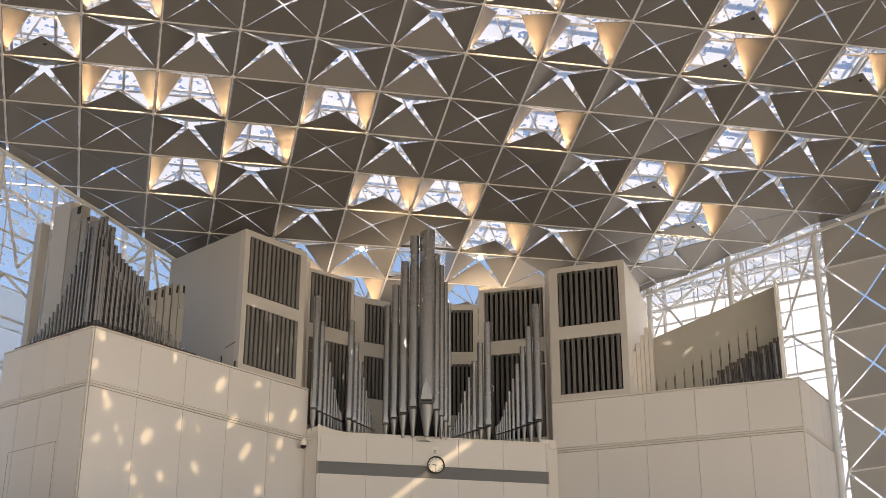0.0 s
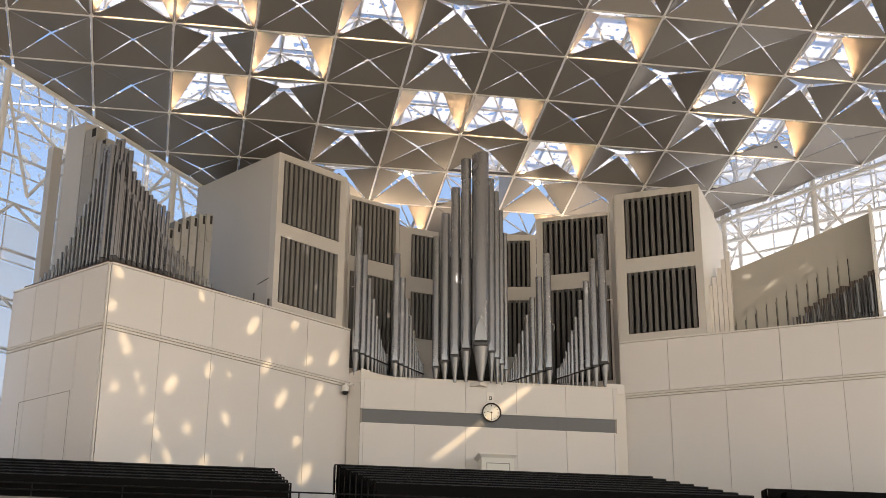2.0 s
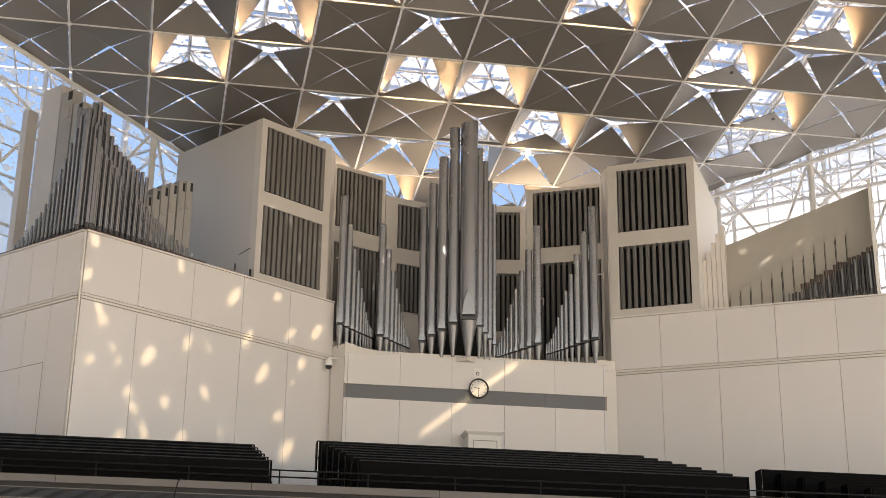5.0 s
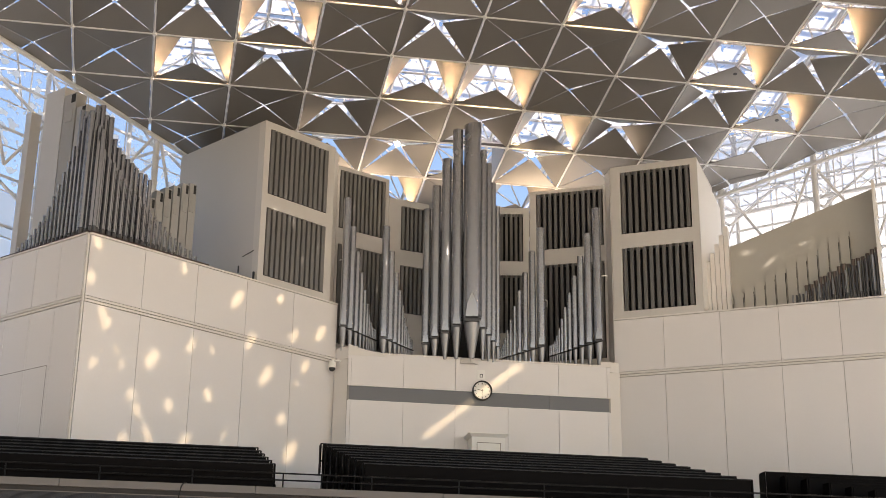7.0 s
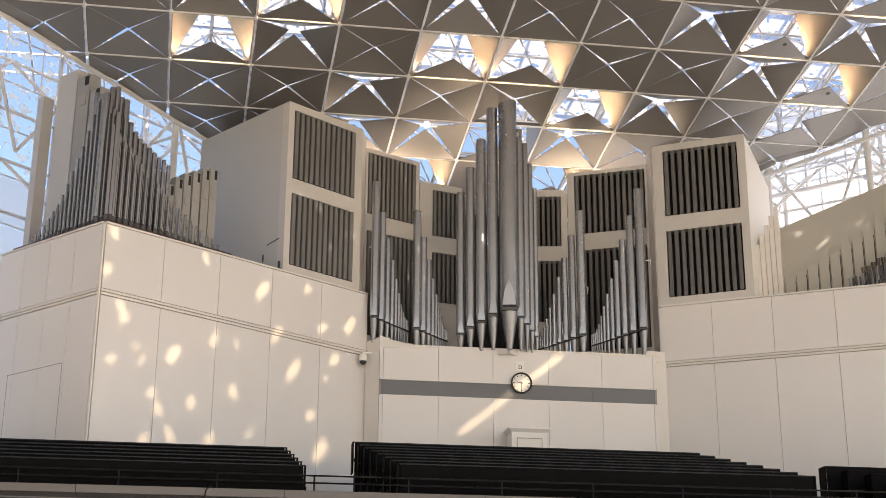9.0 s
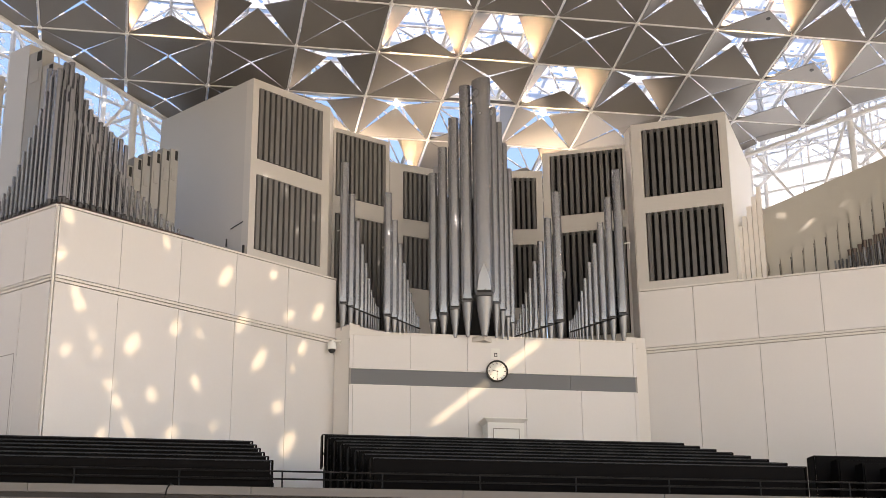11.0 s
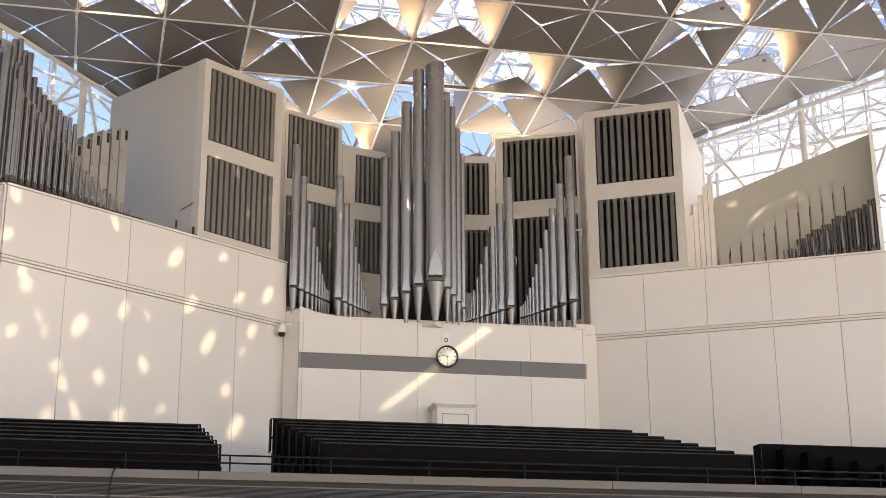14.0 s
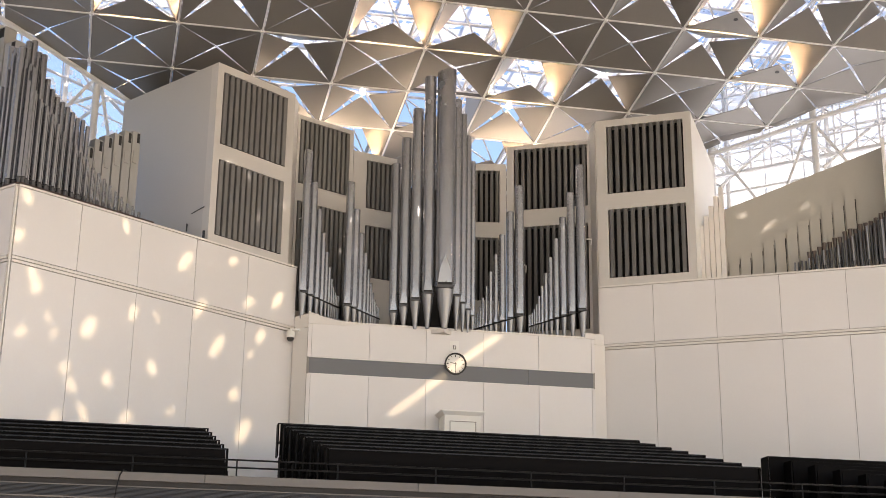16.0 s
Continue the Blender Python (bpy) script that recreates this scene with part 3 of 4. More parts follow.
box(bm, -19, 19, -5.0, 5.0, 9.6, 10.6)
prism(bm, [(-19, -9.0), (19, -9.0), (19, -5.0), (-19, -5.0)], 8.2, 9.75)
balcony = structure("balcony_floor", bm, CAP, "stone balcony floor", "balcony")
PAR_Y, PAR_Z = -8.98, 10.56
bm = fresh()
box(bm, -20, 20, PAR_Y + 0.02, PAR_Y + 0.3, 8.2, PAR_Z - 0.3)
parapet = structure("balcony_parapet", bm, RIB, "dark ribbed balcony front with a stone coping", "balcony front")
for k in range(8):
    bm = fresh()
    x0 = -20 + 5 * k + 2.17
    box(bm, x0 + 0.008, x0 + 4.992, PAR_Y - 0.12, PAR_Y + 0.42, PAR_Z - 0.19, PAR_Z)
    part("coping", bm, CAP, parapet)
# the shade under the coping is a near-black strip
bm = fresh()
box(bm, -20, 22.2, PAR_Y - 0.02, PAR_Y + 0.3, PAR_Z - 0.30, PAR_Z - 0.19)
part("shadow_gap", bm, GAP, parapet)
bm = fresh()
for k in range(9):
    z = PAR_Z - 0.33 - 0.028 * k
    box(bm, -20, 22.2, PAR_Y - 0.04, PAR_Y + 0.02, z - 0.018, z)
part("rib", bm, RIB, parapet, "thin horizontal ribs")
bm = fresh()
box(bm, -20, 22.2, PAR_Y - 0.06, PAR_Y + 0.1, PAR_Z - 0.335, PAR_Z - 0.31)
box(bm, -20, 22.2, PAR_Y - 0.06, PAR_Y + 0.1, PAR_Z - 0.62, PAR_Z - 0.585)
part("ledge", bm, CAP, parapet)
bm = fresh()
box(bm, -20, 22.2, PAR_Y + 0.05, PAR_Y + 0.2, 5.0, PAR_Z - 0.62)
part("pane", bm, DARKGLASS, parapet, "dark glass below the balcony front")
for k in range(26):
    bm = fresh()
    x = -19 + 1.6 * k
    box(bm, x, x + 0.035, PAR_Y - 0.02, PAR_Y + 0.05, 5.0, PAR_Z - 0.62)
    part("mullion", bm, CAP, parapet)


# ---- pews ----
def pew(x0, x1, y, z_top, floor_z, group, rail=None):
    rail = rail or PEW_RAIL
    root = thing("pew", ((x0 + x1) / 2, y, floor_z), "long dark stained wooden church pew with a straight back", "pew", group)
    h, half = z_top - floor_z, (x1 - x0) / 2
    bm = fresh()
    box(bm, -half + 0.05, half - 0.05, -0.02, 0.02, 0.0, h - 0.03)
    part("backrest", bm, PEW, root)
    bm = fresh()
    prof = ((-0.028, h - 0.03), (0.03, h - 0.03), (0.03, h - 0.008), (0.022, h), (-0.018, h), (-0.028, h - 0.008))
    a, b = [bm.verts.new((-half, u, v)) for u, v in prof], [bm.verts.new((half, u, v)) for u, v in prof]
    bm.faces.new(a)
    bm.faces.new(b[::-1])
    for k in range(6):
        j = (k + 1) % 6
        bm.faces.new((a[k], b[k], b[j], a[j]))
    part("top_rail", bm, rail, root)
    bm = fresh()
    box(bm, -half + 0.06, half - 0.06, 0.02, 0.42, 0.40, 0.45)
    part("seat", bm, PEW, root)
    for sx in (-1, 1):
        bm = fresh()
        box(bm, sx * half - 0.02, sx * half + 0.02, -0.04, 0.40, 0.0, h - 0.01)
        part("end_panel", bm, PEW, root)
    return root


tread = fresh()
for k in range(6):
    y, zt = -5.62 - 0.6 * k, 12.24 - 0.195 * k
    pew(-20.0, -7.70 + 0.075 * k, y, zt, zt - 0.9, "pews of the balcony")
    box(tread, -20, -7.2, y - 0.3, y + 0.33, zt - 1.6, zt - 0.904)
for k in range(8):
    y, zt = -4.2 - 0.6 * k, 12.72 - 0.185 * k
    pew(-5.76 + 0.118 * k, 4.50 + 0.245 * k, y, zt, zt - 0.9, "pews of the balcony")
    box(tread, -5.7 + 0.118 * k, 4.3 + 0.245 * k, y - 0.3, y + 0.32, zt - 2.0, zt - 0.904)
for k in range(6):
    y, zt = -5.2 - 0.6 * k, 12.27 - 0.19 * k
    pew(7.95 + 0.42 * k, 20.0, y, zt, zt - 1.7, "pews of the balcony", PEW)
    box(tread, 8.0, 20, y - 0.3, y + 0.3, zt - 2.4, zt - 1.704)
structure("balcony_steps", tread, PEW, "stepped dark tiers under the pews", "steps")

# railing along the balcony front
rail = thing("balcony_railing", (0, PAR_Y + 0.2, PAR_Z), "slim black steel railing on the balcony parapet", "railing")
for dz in (0.42, 0.24):
    bm = fresh()
    tube(bm, (-20, 0, dz), (20, 0, dz), 0.022, 8)
    part("rail", bm, METAL_BLACK, rail)
for k in range(17):
    bm = fresh()
    tube(bm, (-19.0 + 2.38 * k, 0, 0), (-19.0 + 2.38 * k, 0, 0.42), 0.02, 6)
    part("post", bm, METAL_BLACK, rail)


# ---- glazed star walls ----
def star_wall(name, sx, lim, col_x, pane_low, pane_high, label):
    """The glazed wall at 45 degrees behind an organ gallery, with its tubular frame."""
    def on(s, d, z):   # s: distance from the column along the wall, d: outwards
        x, y = sx * (col_x - s * 0.7071), (lim - col_x) + s * 0.7071
        return Vector((x + sx * d * 0.7071, y + d * 0.7071, z))
    bm = fresh()
    hexa(bm, [on(-1, 2.3, 0.0), on(13, 2.3, 0.0), on(13, 2.4, 0.0), on(-1, 2.4, 0.0)], [on(-1, 2.3, 4), on(13, 2.3, 4), on(13, 2.4, 4), on(-1, 2.4, 4)])
    root = structure(name, bm, CREAM_CASE, label, "window wall")
    # outer glazing bars and panes
    widths, heights = 1.5, 1.62
    for k in range(9):
        for m in range(15):
            z0 = 4 + heights * m
            s0 = -1 + widths * k
            bm = fresh()
            q = [on(s0 + 0.03, 2.2, z0 + 0.03), on(s0 + widths - 0.03, 2.2, z0 + 0.03), on(s0 + widths - 0.03, 2.2, z0 + heights - 0.03), on(s0 + 0.03, 2.2, z0 + heights - 0.03)]
            o = on(0, 0.012, 0) - on(0, 0, 0)
            bm.faces.new([bm.verts.new(p) for p in q])
            pane = part("pane", bm, pane_high if z0 > (21.5 if sx < 0 else 24.9) else pane_low, root)
            pane.visible_shadow = False
    bm = fresh()
    for k in range(10):
        tube(bm, on(-1 + widths * k, 2.15, 4), on(-1 + widths * k, 2.15, 28.3), 0.035, 4)
    for m in range(16):
        tube(bm, on(-1, 2.15, 4 + heights * m), on(12.5, 2.15, 4 + heights * m), 0.035, 4)
    part("mullion", bm, TRUSS, root, "white aluminium glazing bars")
    # tubular columns with rungs and diagonals
    for s in (0.0, 3.9, 7.8, 11.7):
        bm = fresh()
        tube(bm, on(s, 0.15, 0), on(s, 0.15, 26.0), 0.12, 10)
        tube(bm, on(s, 1.7, 0), on(s, 1.7, 28.0), 0.09, 8)
        for m in range(12):
            z = 2 + 2.05 * m
            tube(bm, on(s, 0.15, z), on(s, 1.7, z), 0.06, 6)
            tube(bm, on(s, 0.15, z), on(s, 1.7, z + 2.05), 0.05, 6)
        part("column", bm, TRUSS, root, "white tubular lattice column", smooth=True)
    bm = fresh()
    for m in range(14):
        z = 3.2 + 1.72 * m
        tube(bm, on(0, 1.7, z), on(11.7, 1.7, z), 0.06, 6)
        for s in (0.0, 3.9, 7.8):
            if m % 2 == 0:
                tube(bm, on(s, 0.9, z), on(s + 1.95, 1.7, z + 1.72), 0.06, 6)
                tube(bm, on(s + 3.9, 0.9, z), on(s + 1.95, 1.7, z + 1.72), 0.06, 6)
    for s in (0.0, 3.9, 7.8):
        tube(bm, on(s, 0.15, 25.6), on(s + 1.95, 1.0, 22.2), 0.06, 8)
        tube(bm, on(s + 3.9, 0.15, 25.3), on(s + 1.95, 1.0, 22.2), 0.06, 8)
    part("brace", bm, TRUSS, root, "white tubular braces", smooth=True)
    # petal-clad stretch beyond the column
    bm, lines = fresh(), fresh()
    cell = 2.9
    for m in range(9):
        for k in range(3):
            s0, z0 = -0.35 - cell * (k + 1), 1.0 + cell * m
            cs = [(s0, z0), (s0 + cell, z0), (s0 + cell, z0 + cell), (s0, z0 + cell)]
            for e in range(4):
                a, b = cs[e], cs[(e + 1) % 4]
                c = (s0 + cell / 2, z0 + cell / 2)
                def shrink(p):
                    return (p[0] + (a[0] + b[0] + c[0] - 3 * p[0]) * 0.02, p[1] + (a[1] + b[1] + c[1] - 3 * p[1]) * 0.02)
                pts = [on(shrink(a)[0], 0.1, shrink(a)[1]), on(shrink(b)[0], 0.1, shrink(b)[1]), on(shrink(c)[0], 0.4, shrink(c)[1])]
                va = [bm.verts.new(p) for p in pts]
                vb = [bm.verts.new(p + o * 2.5) for p in pts]
                bm.faces.new(va)
                bm.faces.new(vb[::-1])
                for g in range(3):
                    h = (g + 1) % 3
                    bm.faces.new((va[g], vb[g], vb[h], va[h]))
            tube(lines, on(s0, 0.05, z0), on(s0 + cell, 0.05, z0), 0.04, 4)
            tube(lines, on(s0, 0.05, z0), on(s0, 0.05, z0 + cell), 0.04, 4)
    part("petal_cladding", bm, WALL_PETAL, root, "grey triangular petals on the wall, sunlight put into their lighter colour")
    part("trim", lines, BAR, root)
    return root


def outer_lattice(sx, lim, col_x, root):
    def on(s, d, z):
        return Vector((sx * (col_x - s * 0.7071 + d * 0.7071), (lim - col_x) + s * 0.7071 + d * 0.7071, z))
    bm = fresh()
    for layer, d in enumerate((1.25, 3.0)):
        low = 24.4 + 0.32 * (d - 1.25)
        for k in range(16):
            s0 = 0.4 * layer + 0.8 * k - 0.5
            tube(bm, on(s0, d, low), on(s0, d, low + 3.9), 0.035, 4)
            for m in range(5):
                z0 = low + 0.78 * m
                e = 0.8 if (k + m) % 2 else -0.8
                tube(bm, on(s0, d, z0), on(s0 + e, d + 0.5, z0 + 0.78), 0.028, 4)
        for m in range(6):
            tube(bm, on(-0.8, d, low + 0.78 * m), on(12.5, d, low + 0.78 * m), 0.04 if m else 0.09, 4)
    part("outer_lattice", bm, TRUSS, root, "fine white steel lattice behind the glass")


star_wall("window_1", -1, EDGE_LEFT, 17.15, PANE_BLUE, PANE_CLEAR, "glazed wall with white tubular trusses and pale blue glass")
bright = star_wall("window_2", 1, EDGE_RIGHT, 15.85, PANE_WHITE, PANE_LIGHT, "frosted glass wall with white tubular trusses, backlit by an added lamp")

outer_lattice(1, EDGE_RIGHT, 15.85, bright)

# ---- the hall behind: added unseen deck with holes for sun flecks, rear and side walls ----
SPOTS = ((0.17, 17.18), (0.68, 16.22), (0.83, 15.92), (0.52, 14.64), (1.28, 15.16), (1.49, 14.78), (1.91, 13.92), (2.15, 13.49), (2.54, 15.14), (3.26, 13.83),
         (2.59, 12.81), (3.98, 12.87), (1.75, 12.54), (3.47, 18.28), (5.63, 17.74), (3.94, 15.84), (4.75, 15.86), (6.27, 16.45), (6.97, 15.43), (4.71, 14.4), (7.7, 14.12),
         (5.41, 13.23), (8.14, 13.07), (7.45, 18.2), (8.08, 17.01), (9.23, 17.32), (8.62, 16.06), (8.28, 15.4), (0.3, 18.3))
LARGE, FAINT = (8, 14, 17, 18, 22, 25), (4, 5, 16, 27, 21)
# added deck out of view; its holes are projected back from the wanted flecks
DECK_Z = 28.6
deck = bpy.data.curves.new("sun_mask", "CURVE")
deck.dimensions, deck.fill_mode, deck.extrude = "2D", "BOTH", 0.02


def loop_2d(points):
    sp = deck.splines.new("POLY")
    sp.points.add(len(points) - 1)
    for q, (x, y) in zip(sp.points, points):
        q.co = (x, y, 0, 1)
    sp.use_cyclic_u = True


def to_deck(p):
    k = (DECK_Z - p[2]) / SUN.z
    return (p[0] + SUN.x * k, p[1] + SUN.y * k)


loop_2d([(-45, -66), (45, -66), (45, -16.9), (-45, -16.9)])
for n, (s, z) in enumerate(SPOTS):
    a, b, lean = 0.11 + 0.05 * rng.random(), 0.2 + 0.12 * rng.random(), 0.1 + 0.7 * rng.random() - (0.9 if n % 3 == 1 else 0)
    if n in LARGE:
        a, b, lean = a * 1.3, b * 1.55, 0.55
    if n in FAINT:
        a, b = a * 0.6, b * 0.75
    ring = []
    for k in range(12):
        t = math.tau * k / 12
        u, v = a * math.cos(t), b * math.sin(t)
        ring.append(to_deck(LEFT.at(s + u * math.cos(lean) + v * math.sin(lean), 0.05, z - u * math.sin(lean) + v * math.cos(lean))))
    loop_2d(ring)
# a slot whose beam crosses the back wall
loop_2d([to_deck((x, -0.05, z)) for x, z in ((1.2, 16.6), (1.62, 16.6), (-1.85, 13.85), (-2.15, 13.85))])
sun_mask = new("sun_mask", deck)
sun_mask.location.z = DECK_Z
deck.materials.append(ROOF)
tagged(sun_mask, "unseen added deck that blocks the sun, with holes that cast the flecks", "roof", kind="structure")
bm = fresh()
q = [Vector((x, y, ORIGIN.z + 4.5 + (y - ORIGIN.y) * STEP_Y.z / STEP_Y.y)) for x, y in ((-37, -20), (37, -20), (9, 8), (-9, 8))]
bm.faces.new([bm.verts.new(p) for p in q])
structure("roof_glazing", bm, ROOF_GLASS, "fritted glass roof above the space frame", "glass roof")
# unseen strips added above the deck's edge to block and break up the sun
bm = fresh()
box(bm, -45, 45, -17.3, -17.1, DECK_Z + 0.02, 30.0)
structure("sun_stop", bm, ROOF, "unseen added strip that stops sun above the deck's edge", "roof")
bm = fresh()
bm.faces.new([bm.verts.new(p) for p in ((-45, -17.2, 30.0), (45, -17.2, 30.0), (45, -17.2, 34.0), (-45, -17.2, 34.0))])
structure("sun_screen", bm, ROOF_GLASS, "unseen added patchy glass strip that breaks up the sun", "glazing")
# added filter sheet above the holes, out of view
bm = fresh()
box(bm, -45, 45, -66, -17.4, DECK_Z + 0.12, DECK_Z + 0.13)
structure("fleck_filter", bm, TINTED, "unseen added sheet that dims and warms the sun flecks", "roof glass")
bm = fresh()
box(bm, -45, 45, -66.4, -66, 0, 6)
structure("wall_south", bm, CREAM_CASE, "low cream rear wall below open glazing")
# added walls out of view; the west one is raised to block sky light
for n, x, h in (("wall_west", -45.4, 24), ("wall_east", 45, 6)):
    bm = fresh()
    box(bm, x, x + 0.4, -66, 0, 0, h)
    structure(n, bm, CREAM_CASE, "unseen added cream side wall, its height set to limit sky light")

# ---- clock, camera, plate, console ----
def disc(bm, r, y0, y1, n=40):
    tube(bm, (0, y0, 0), (0, y1, 0), r, n)


clock = thing("wall_clock", (0.03, -0.05, 15.58), "round wall clock with white dial and black rim", "clock")
bm = fresh()
for k in range(40):
    a, b = math.tau * k / 40, math.tau * (k + 1) / 40
    def cp(r, y, t):
        return (r * math.cos(t), y, r * math.sin(t))
    hexa(bm, [cp(0.30, -0.005, a), cp(0.345, -0.005, a), cp(0.345, -0.11, a), cp(0.30, -0.08, a)], [cp(0.30, -0.005, b), cp(0.345, -0.005, b), cp(0.345, -0.11, b), cp(0.30, -0.08, b)])
part("rim", bm, BLACK, clock, "black rim", smooth=True)
bm = fresh()
disc(bm, 0.305, -0.005, -0.05)
part("dial", bm, WHITE, clock, "white dial")
for k in range(12):
    bm = fresh()
    t = math.tau * k / 12
    c, s = math.cos(t), math.sin(t)
    w, r0, r1 = 0.014 if k % 3 == 0 else 0.008, 0.225, 0.28
    q = [(c * r + s * d, -0.052, s * r - c * d) for r, d in ((r0, -w), (r1, -w), (r1, w), (r0, w))]
    hexa(bm, q, [(x, y - 0.004, z) for x, y, z in q])
    part("hour_mark", bm, BLACK, clock)
for ang, ln, w in ((168, 0.17, 0.012), (268, 0.25, 0.008)):
    bm = fresh()
    c, s = math.cos(radians(ang)), math.sin(radians(ang))
    q = [(c * r + s * d, -0.06, s * r - c * d) for r, d in ((-0.04, -w), (ln, -w * 0.6), (ln, w * 0.6), (-0.04, w))]
    hexa(bm, q, [(x, y - 0.005, z) for x, y, z in q])
    part("pointer", bm, BLACK, clock)

plate = thing("wall_plate", (0.0, -0.05, 16.15), "small cream wall plate with a dark socket above the clock", "wall plate")
bm = fresh()
box(bm, -0.14, 0.14, -0.02, 0, -0.17, 0.17)
part("cover", bm, WHITE, plate)
bm = fresh()
for a, b, c, d in ((-0.05, 0.05, 0.0, 0.02), (-0.05, 0.05, -0.1, -0.08), (-0.05, -0.03, -0.1, 0.02), (0.03, 0.05, -0.1, 0.02)):
    box(bm, a, b, -0.03, -0.02, c, d)
part("socket", bm, BLACK, plate)

dome = thing("security_camera", (-5.1, 0.42, 16.3), "white dome security camera on a wall bracket", "security camera")
bm = fresh()
tube(bm, (-0.04, -0.27, 0.05), (-0.04, -0.27, 0.12), 0.05, 10)
tube(bm, (-0.06, -0.27, 0.12), (0.2, -0.22, 0.14), 0.036, 10)
tube(bm, (0.2, -0.22, 0.15), (0.3, -0.05, 0.13), 0.036, 10)
tube(bm, (0.27, -0.16, 0.13), (0.33, 0.0, 0.13), 0.085, 14)
part("bracket", bm, WHITE, dome, smooth=True)
bm = fresh()
tube(bm, (-0.04, -0.27, 0.06), (-0.04, -0.27, -0.14), 0.12, 16, 0.14)
part("housing", bm, WHITE, dome, smooth=True)
bm = fresh()
bmesh.ops.create_uvsphere(bm, u_segments=16, v_segments=8, radius=0.115)
bmesh.ops.translate(bm, verts=bm.verts, vec=(-0.04, -0.27, -0.15))
part("lens_dome", bm, BLACK, dome, "black dome", smooth=True)

console = thing("cabinet", (0.08, -0.55, 10.6), "cream painted cabinet with a moulded top against the wall", "cabinet")
bm = fresh()
box(bm, -0.56, 0.56, -0.4, 0.4, 0, 3.22)
part("body", bm, WHITE, console)
bm = fresh()
hexa(bm, [(-0.57, -0.41, 3.2), (0.57, -0.41, 3.2), (0.57, 0.41, 3.2), (-0.57, 0.41, 3.2)], [(-0.67, -0.5, 3.3), (0.67, -0.5, 3.3), (0.67, 0.45, 3.3), (-0.67, 0.45, 3.3)])
box(bm, -0.68, 0.68, -0.51, 0.45, 3.3, 3.34)
part("cornice", bm, WHITE, console)
bm = fresh()
for a, b, c, d in ((-0.40, 0.42, 3.0, 3.02), (-0.40, -0.38, 2.2, 3.0), (0.40, 0.42, 2.2, 3.0)):
    box(bm, a, b, -0.415, -0.40, c, d)
part("panel_moulding", bm, JOINT, console)


# ---- pipe chamber on the left gallery ----
DECK = 18.57


def small_pipe(x, y, z_top, r, mat=TIN_SMALL, sides=8, group="pipes of the side chamber"):
    root = thing("organ_pipe", (x, y, DECK), "slender grey metal pipe standing on the gallery", "organ pipe", group)
    h = z_top - DECK
    # darker metal on the foot holds down its bright reflections
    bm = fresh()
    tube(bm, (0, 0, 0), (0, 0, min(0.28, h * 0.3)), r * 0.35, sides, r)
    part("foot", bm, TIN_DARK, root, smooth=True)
    bm = fresh()
    tube(bm, (0, 0, min(0.28, h * 0.3) + 0.015), (0, 0, h), r, sides)
    part("body", bm, mat, root, smooth=True)


def wood_pipe(face, s, d, w, depth, z_top, mat=WOODPIPE, z0=DECK, slot=True, label="square grey wooden organ pipe"):
    root = thing("wooden_pipe", face.at(s, d, z0), label, "organ pipe", "wooden pipes")
    inv = Matrix.Translation(-root.location)
    bm = fresh()
    face.slab(bm, s - w / 2, s + w / 2, z0, z_top, d - depth, d)
    bm.transform(inv)
    part("body", bm, mat, root)
    if slot:
        # near-black patch on the front paints a shaded opening
        bm = fresh()
        face.slab(bm, s + w * 0.08, s + w * 0.42, z_top - 0.34, z_top - 0.04, d, d + 0.006)
        bm.transform(inv)
        part("slot", bm, CAVITY, root)
        bm = fresh()
        face.slab(bm, s - w * 0.3, s + w * 0.3, z_top - 1.0, z_top - 0.62, d, d + 0.02)
        bm.transform(inv)
        part("tuning_plate", bm, mat, root)


count = 40
for k in range(count):
    g = k / (count - 1)
    v = 0.14 + 4.0 * g
    x, y, _ = LEFT.at(v, -0.22 - 0.09 * (k % 2), 0)
    small_pipe(x, y, 18.85 + 2.9 * max(0.0, 1 - v / 4.2) ** 1.4 + 0.08 * rng.random(), 0.062 - 0.032 * g)
for k in range(14):
    g = k / 13
    v = 0.06 + 2.3 * g
    x, y, _ = LEFT.at(v, -0.62, 0)
    small_pipe(x, y, 22.98 - 2.1 * (1 - math.exp(-max(0.0, v - 0.45) / 0.85)) - (0.3 if k == 0 else 0) + 0.12 * rng.random(), 0.092 - 0.025 * g, sides=12)
for v, zt in ((1.5, 21.66), (1.74, 21.2), (1.98, 21.34), (2.35, 21.02), (2.7, 20.7), (3.0, 21.0), (3.31, 21.2), (3.64, 21.38), (3.97, 21.56), (4.27, 21.64)):
    wood_pipe(LEFT, v, -0.95, 0.27, 0.3, zt)
count = 40
for k in range(count):
    g = k / (count - 1)
    v = 4.8 - 3.85 * g
    x, y, _ = LEFT_SIDE.at(v, -0.24 - 0.09 * (k % 2), 0)
    rise = max(0.0, min(1.0, (v - 0.95) / 2.9))
    small_pipe(x, y, 18.9 + (3.9 * rise ** 1.9 if v < 3.9 else 3.9 - 0.9 * (v - 3.9)) + 0.1 * rng.random(), 0.062 - 0.026 * g)
for k in range(7):
    g = k / 6
    x, y, _ = LEFT_SIDE.at(4.65 - 1.5 * g, -0.62, 0)
    small_pipe(x, y, 22.6 + 0.6 * g + 0.15 * rng.random(), 0.09, sides=12)
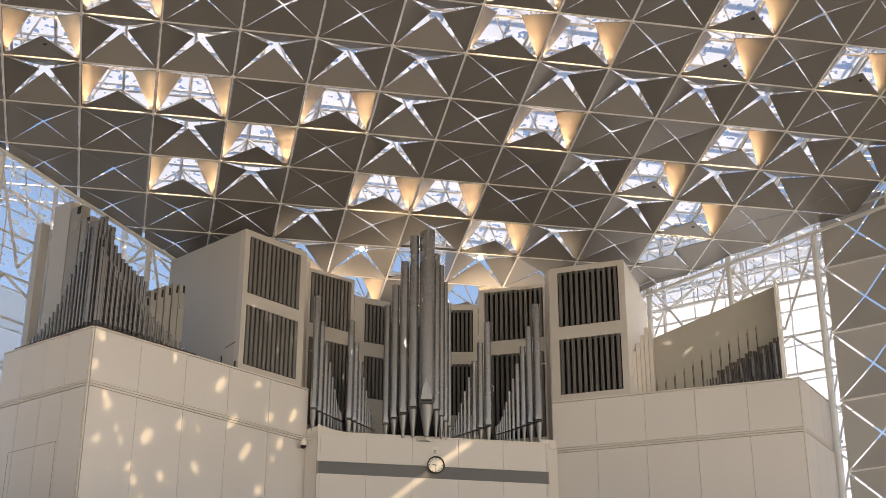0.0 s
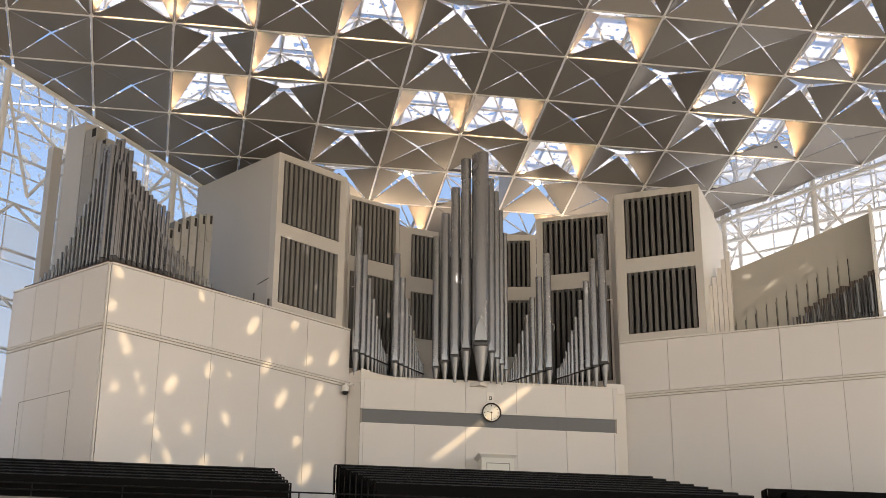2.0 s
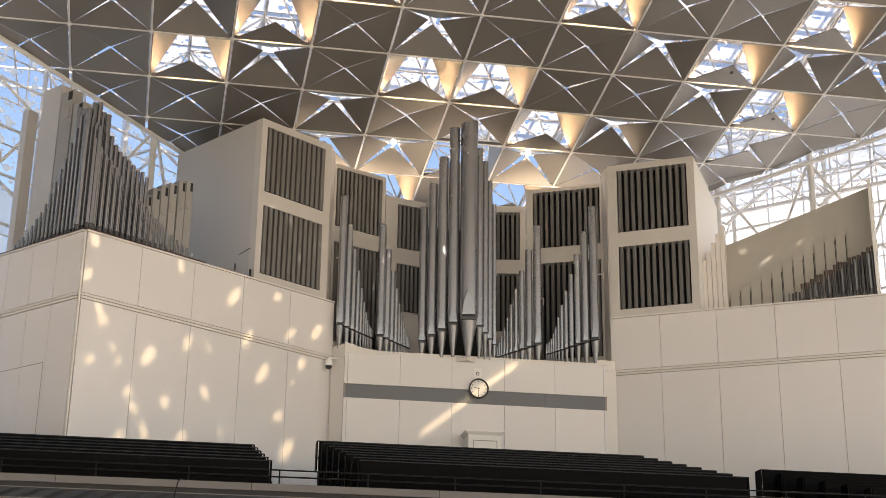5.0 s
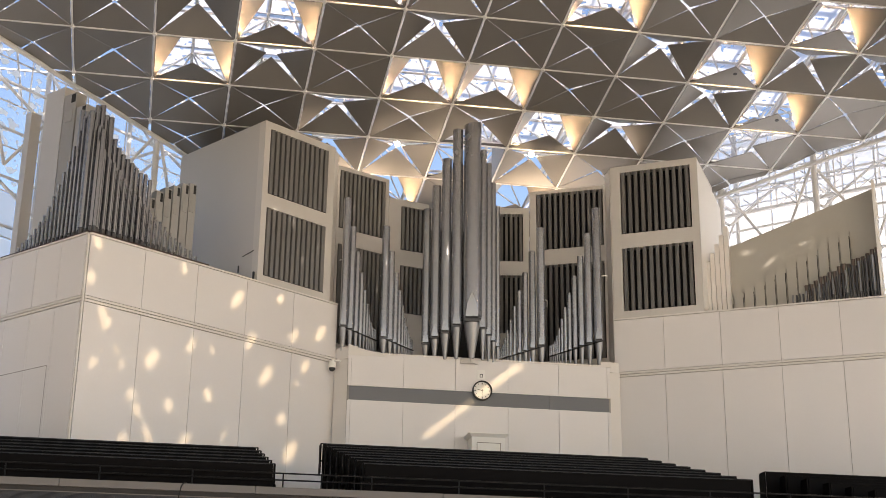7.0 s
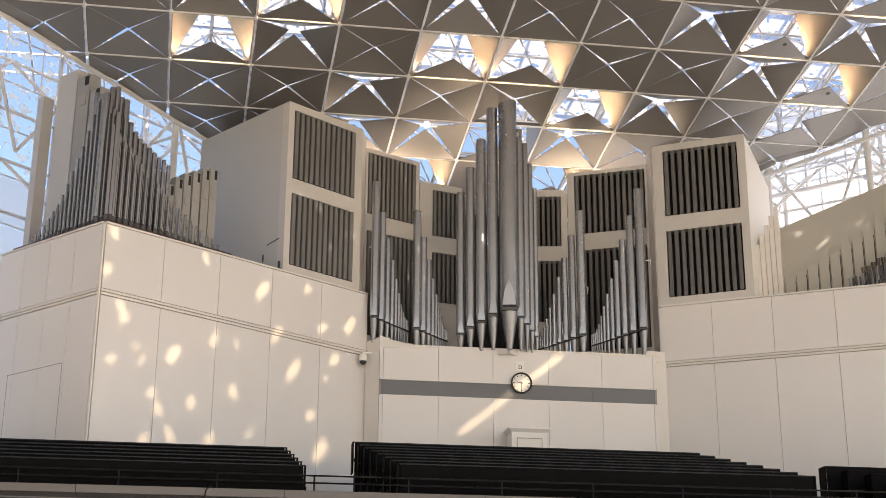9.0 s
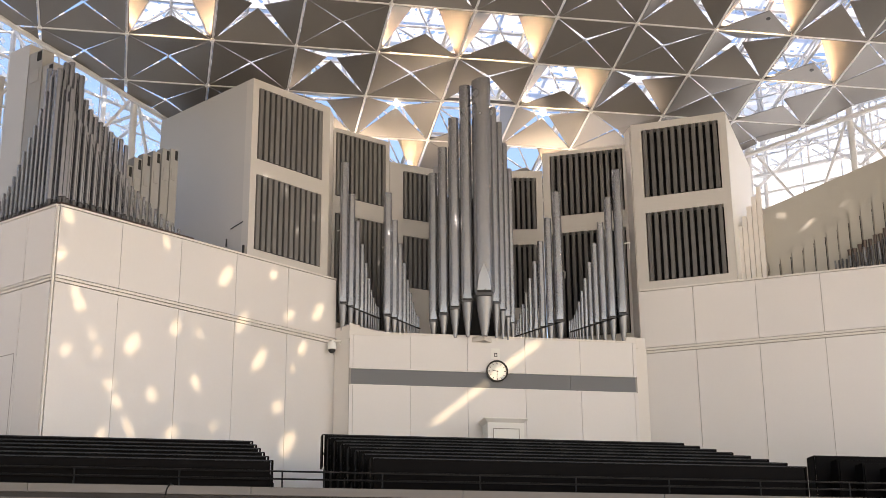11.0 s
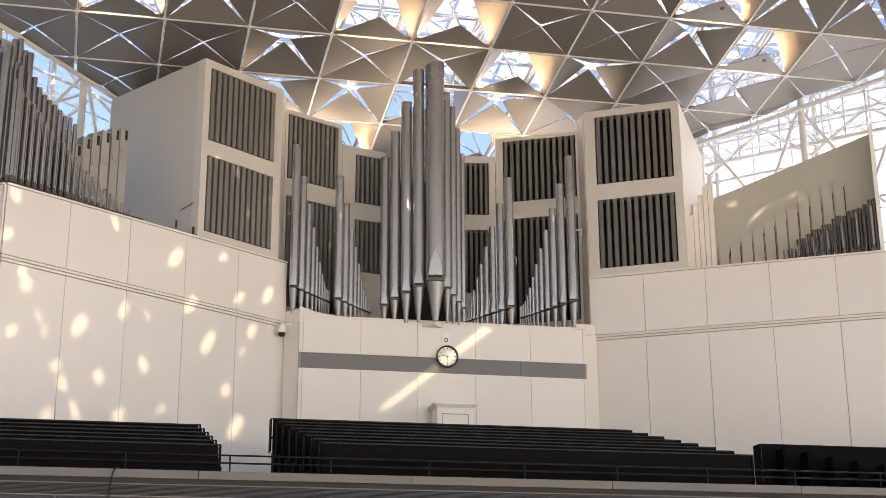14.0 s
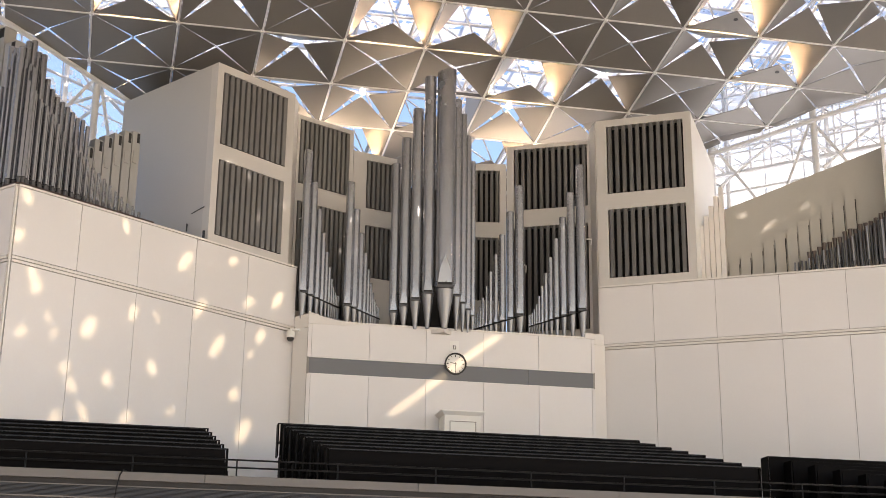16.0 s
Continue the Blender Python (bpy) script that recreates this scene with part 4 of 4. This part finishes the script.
for s, d, w, zt, mat in ((0.0, -0.75, 0.3, 24.1, CASE_GREY), (1.1, -0.95, 0.98, 24.7, CASE_GREY), (2.02, -0.9, 0.62, 24.3, WOODPIPE), (2.66, -0.9, 0.5, 23.7, WOODPIPE), (3.2, -0.95, 0.45, 22.7, WOODPIPE), (3.7, -1.0, 0.4, 22.3, WOODPIPE), (4.15, -1.0, 0.35, 21.8, WOODPIPE)):
    wood_pipe(LEFT_SIDE, s, d, w, 0.4, zt, mat, slot=mat is WOODPIPE, label="tall square wooden bass pipe")
CHEST = material("dark_red_chest", (0.05, 0.028, 0.024), 0.5, grain=0.1, stain=0.2)
for face, s0, s1 in ((LEFT, 0.05, 4.45), (LEFT_SIDE, 0.5, 4.86)):
    bm = fresh()
    face.slab(bm, s0, s1, DECK, DECK + 0.08, -0.5, 0.0)
    tagged(link("pipe_chest", bm, CHEST), "low dark red wind chest below the pipes", "wind chest", "wind chests")

# ---- pipe chamber on the right gallery ----
screen = thing("chamber_screen", RIGHT.at(6.4, -1.3, DECK), "cream screen with a sloping top behind the pipes, shade put into its colour", "screen")
back_to = Matrix.Translation(-screen.location)
bm = fresh()
lo = [RIGHT.at(3.65, -1.25, DECK), RIGHT.at(9.22, -1.25, DECK), RIGHT.at(9.22, -1.4, DECK), RIGHT.at(3.65, -1.4, DECK)]
hi = [(*lo[0][:2], 21.15), (*lo[1][:2], 22.93), (*lo[2][:2], 22.93), (*lo[3][:2], 21.15)]
hexa(bm, lo, hi)
bm.transform(back_to)
part("screen_panel", bm, SCREEN, screen)
bm = fresh()
RIGHT.slab(bm, 9.22, 9.32, DECK, 22.9, -1.4, -0.3)
bm.transform(back_to)
part("end_post", bm, WHITE, screen)
for z in (20.2, 21.6):
    bm = fresh()
    RIGHT.slab(bm, 9.32, 9.36, z, z + 0.5, -0.7, -0.35)
    bm.transform(back_to)
    part("bracket", bm, WHITE, screen)
# the wing's white colour stands in for light from the window
bm = fresh()
lo = [(7.78, -1.2, DECK), (9.35, 0.75, DECK), (8.6, 1.9, DECK), (7.6, 0.9, DECK)]
hexa(bm, lo, [(*lo[0][:2], 24.4), (*lo[1][:2], 23.3), (*lo[2][:2], 23.3), (*lo[3][:2], 24.4)])
tagged(link("tower_wing", bm, WHITE), "splayed side wing of the organ tower, window light put into its white colour", "organ case")
for k in range(12):
    wood_pipe(RIGHT, 3.95 + 0.38 * k, -1.12, 0.355, 0.1, 19.25 + 0.19 * k + 0.05 * rng.random(), SCREEN, slot=False, label="cream square wooden organ pipe, shade put into its colour")
for k in range(26):
    g = k / 25
    x, y, _ = RIGHT.at(6.3 + 2.85 * g, -0.25 - 0.12 * (k % 2), 0)
    small_pipe(x, y, 18.85 + 1.35 * g ** 1.2 + 0.1 * rng.random(), 0.03 + 0.02 * g, TIN_DARK if k % 4 else TIN_FOOT)
# dark strips laid on the pipe fronts paint the shaded gaps
for k in range(12):
    bm = fresh()
    s = 3.95 + 0.38 * k + 0.165
    RIGHT.slab(bm, s - 0.014 - 0.008 * (k % 3), s, DECK + 0.25, 19.1 + 0.19 * k, -1.12, -1.112)
    bm.transform(back_to)
    part("slit", bm, GAP, screen, "dark strip painting the shaded gap between the wooden pipes")
REED = material("dark_reed_pipe", (0.10, 0.075, 0.065), 0.35, 0.6, grain=0.1, stain=0.2, random_value=0.3)
for k in range(16):
    g = k / 15
    x, y, _ = RIGHT.at(6.75 + 2.45 * g, -0.55, 0)
    root = thing("reed_pipe", (x, y, DECK), "dark brown reed pipe flaring towards its top", "organ pipe", "pipes of the side chamber")
    h = 0.7 + 1.15 * g + 0.12 * rng.random()
    bm = fresh()
    tube(bm, (0, 0, 0), (0, 0, h * 0.45), 0.03, 8)
    part("boot", bm, TIN_SMALL, root, smooth=True)
    bm = fresh()
    tube(bm, (0, 0, h * 0.45), (0, 0, h), 0.022, 10, 0.075)
    part("resonator", bm, REED, root, smooth=True)
for k in range(6):
    wood_pipe(RIGHT, 3.2 + 0.16 * k, -0.45 - 0.1 * k, 0.15, 0.3, 20.2 + 0.36 * k, CREAM_CASE, slot=False, label="pale bare wooden pipe beside the tower, flecked with sun")
wood_pipe(RIGHT, 3.0, -0.35, 0.35, 0.4, DECK + 0.2, BRASS, slot=False, label="low oak block on the gallery edge")

# cord hanging over the balcony front
bm = fresh()
cord = [(-9.62, PAR_Y + 0.1, PAR_Z + 0.05), (-9.68, PAR_Y - 0.1, PAR_Z + 0.03), (-9.74, PAR_Y - 0.17, PAR_Z - 0.08), (-9.8, PAR_Y - 0.17, PAR_Z - 0.4), (-9.86, PAR_Y - 0.17, PAR_Z - 1.4)]
for p, q in zip(cord, cord[1:]):
    tube(bm, p, q, 0.016, 6)
tagged(link("cable", bm, METAL_BLACK, smooth=True), "black cable hanging over the balcony coping", "cable")
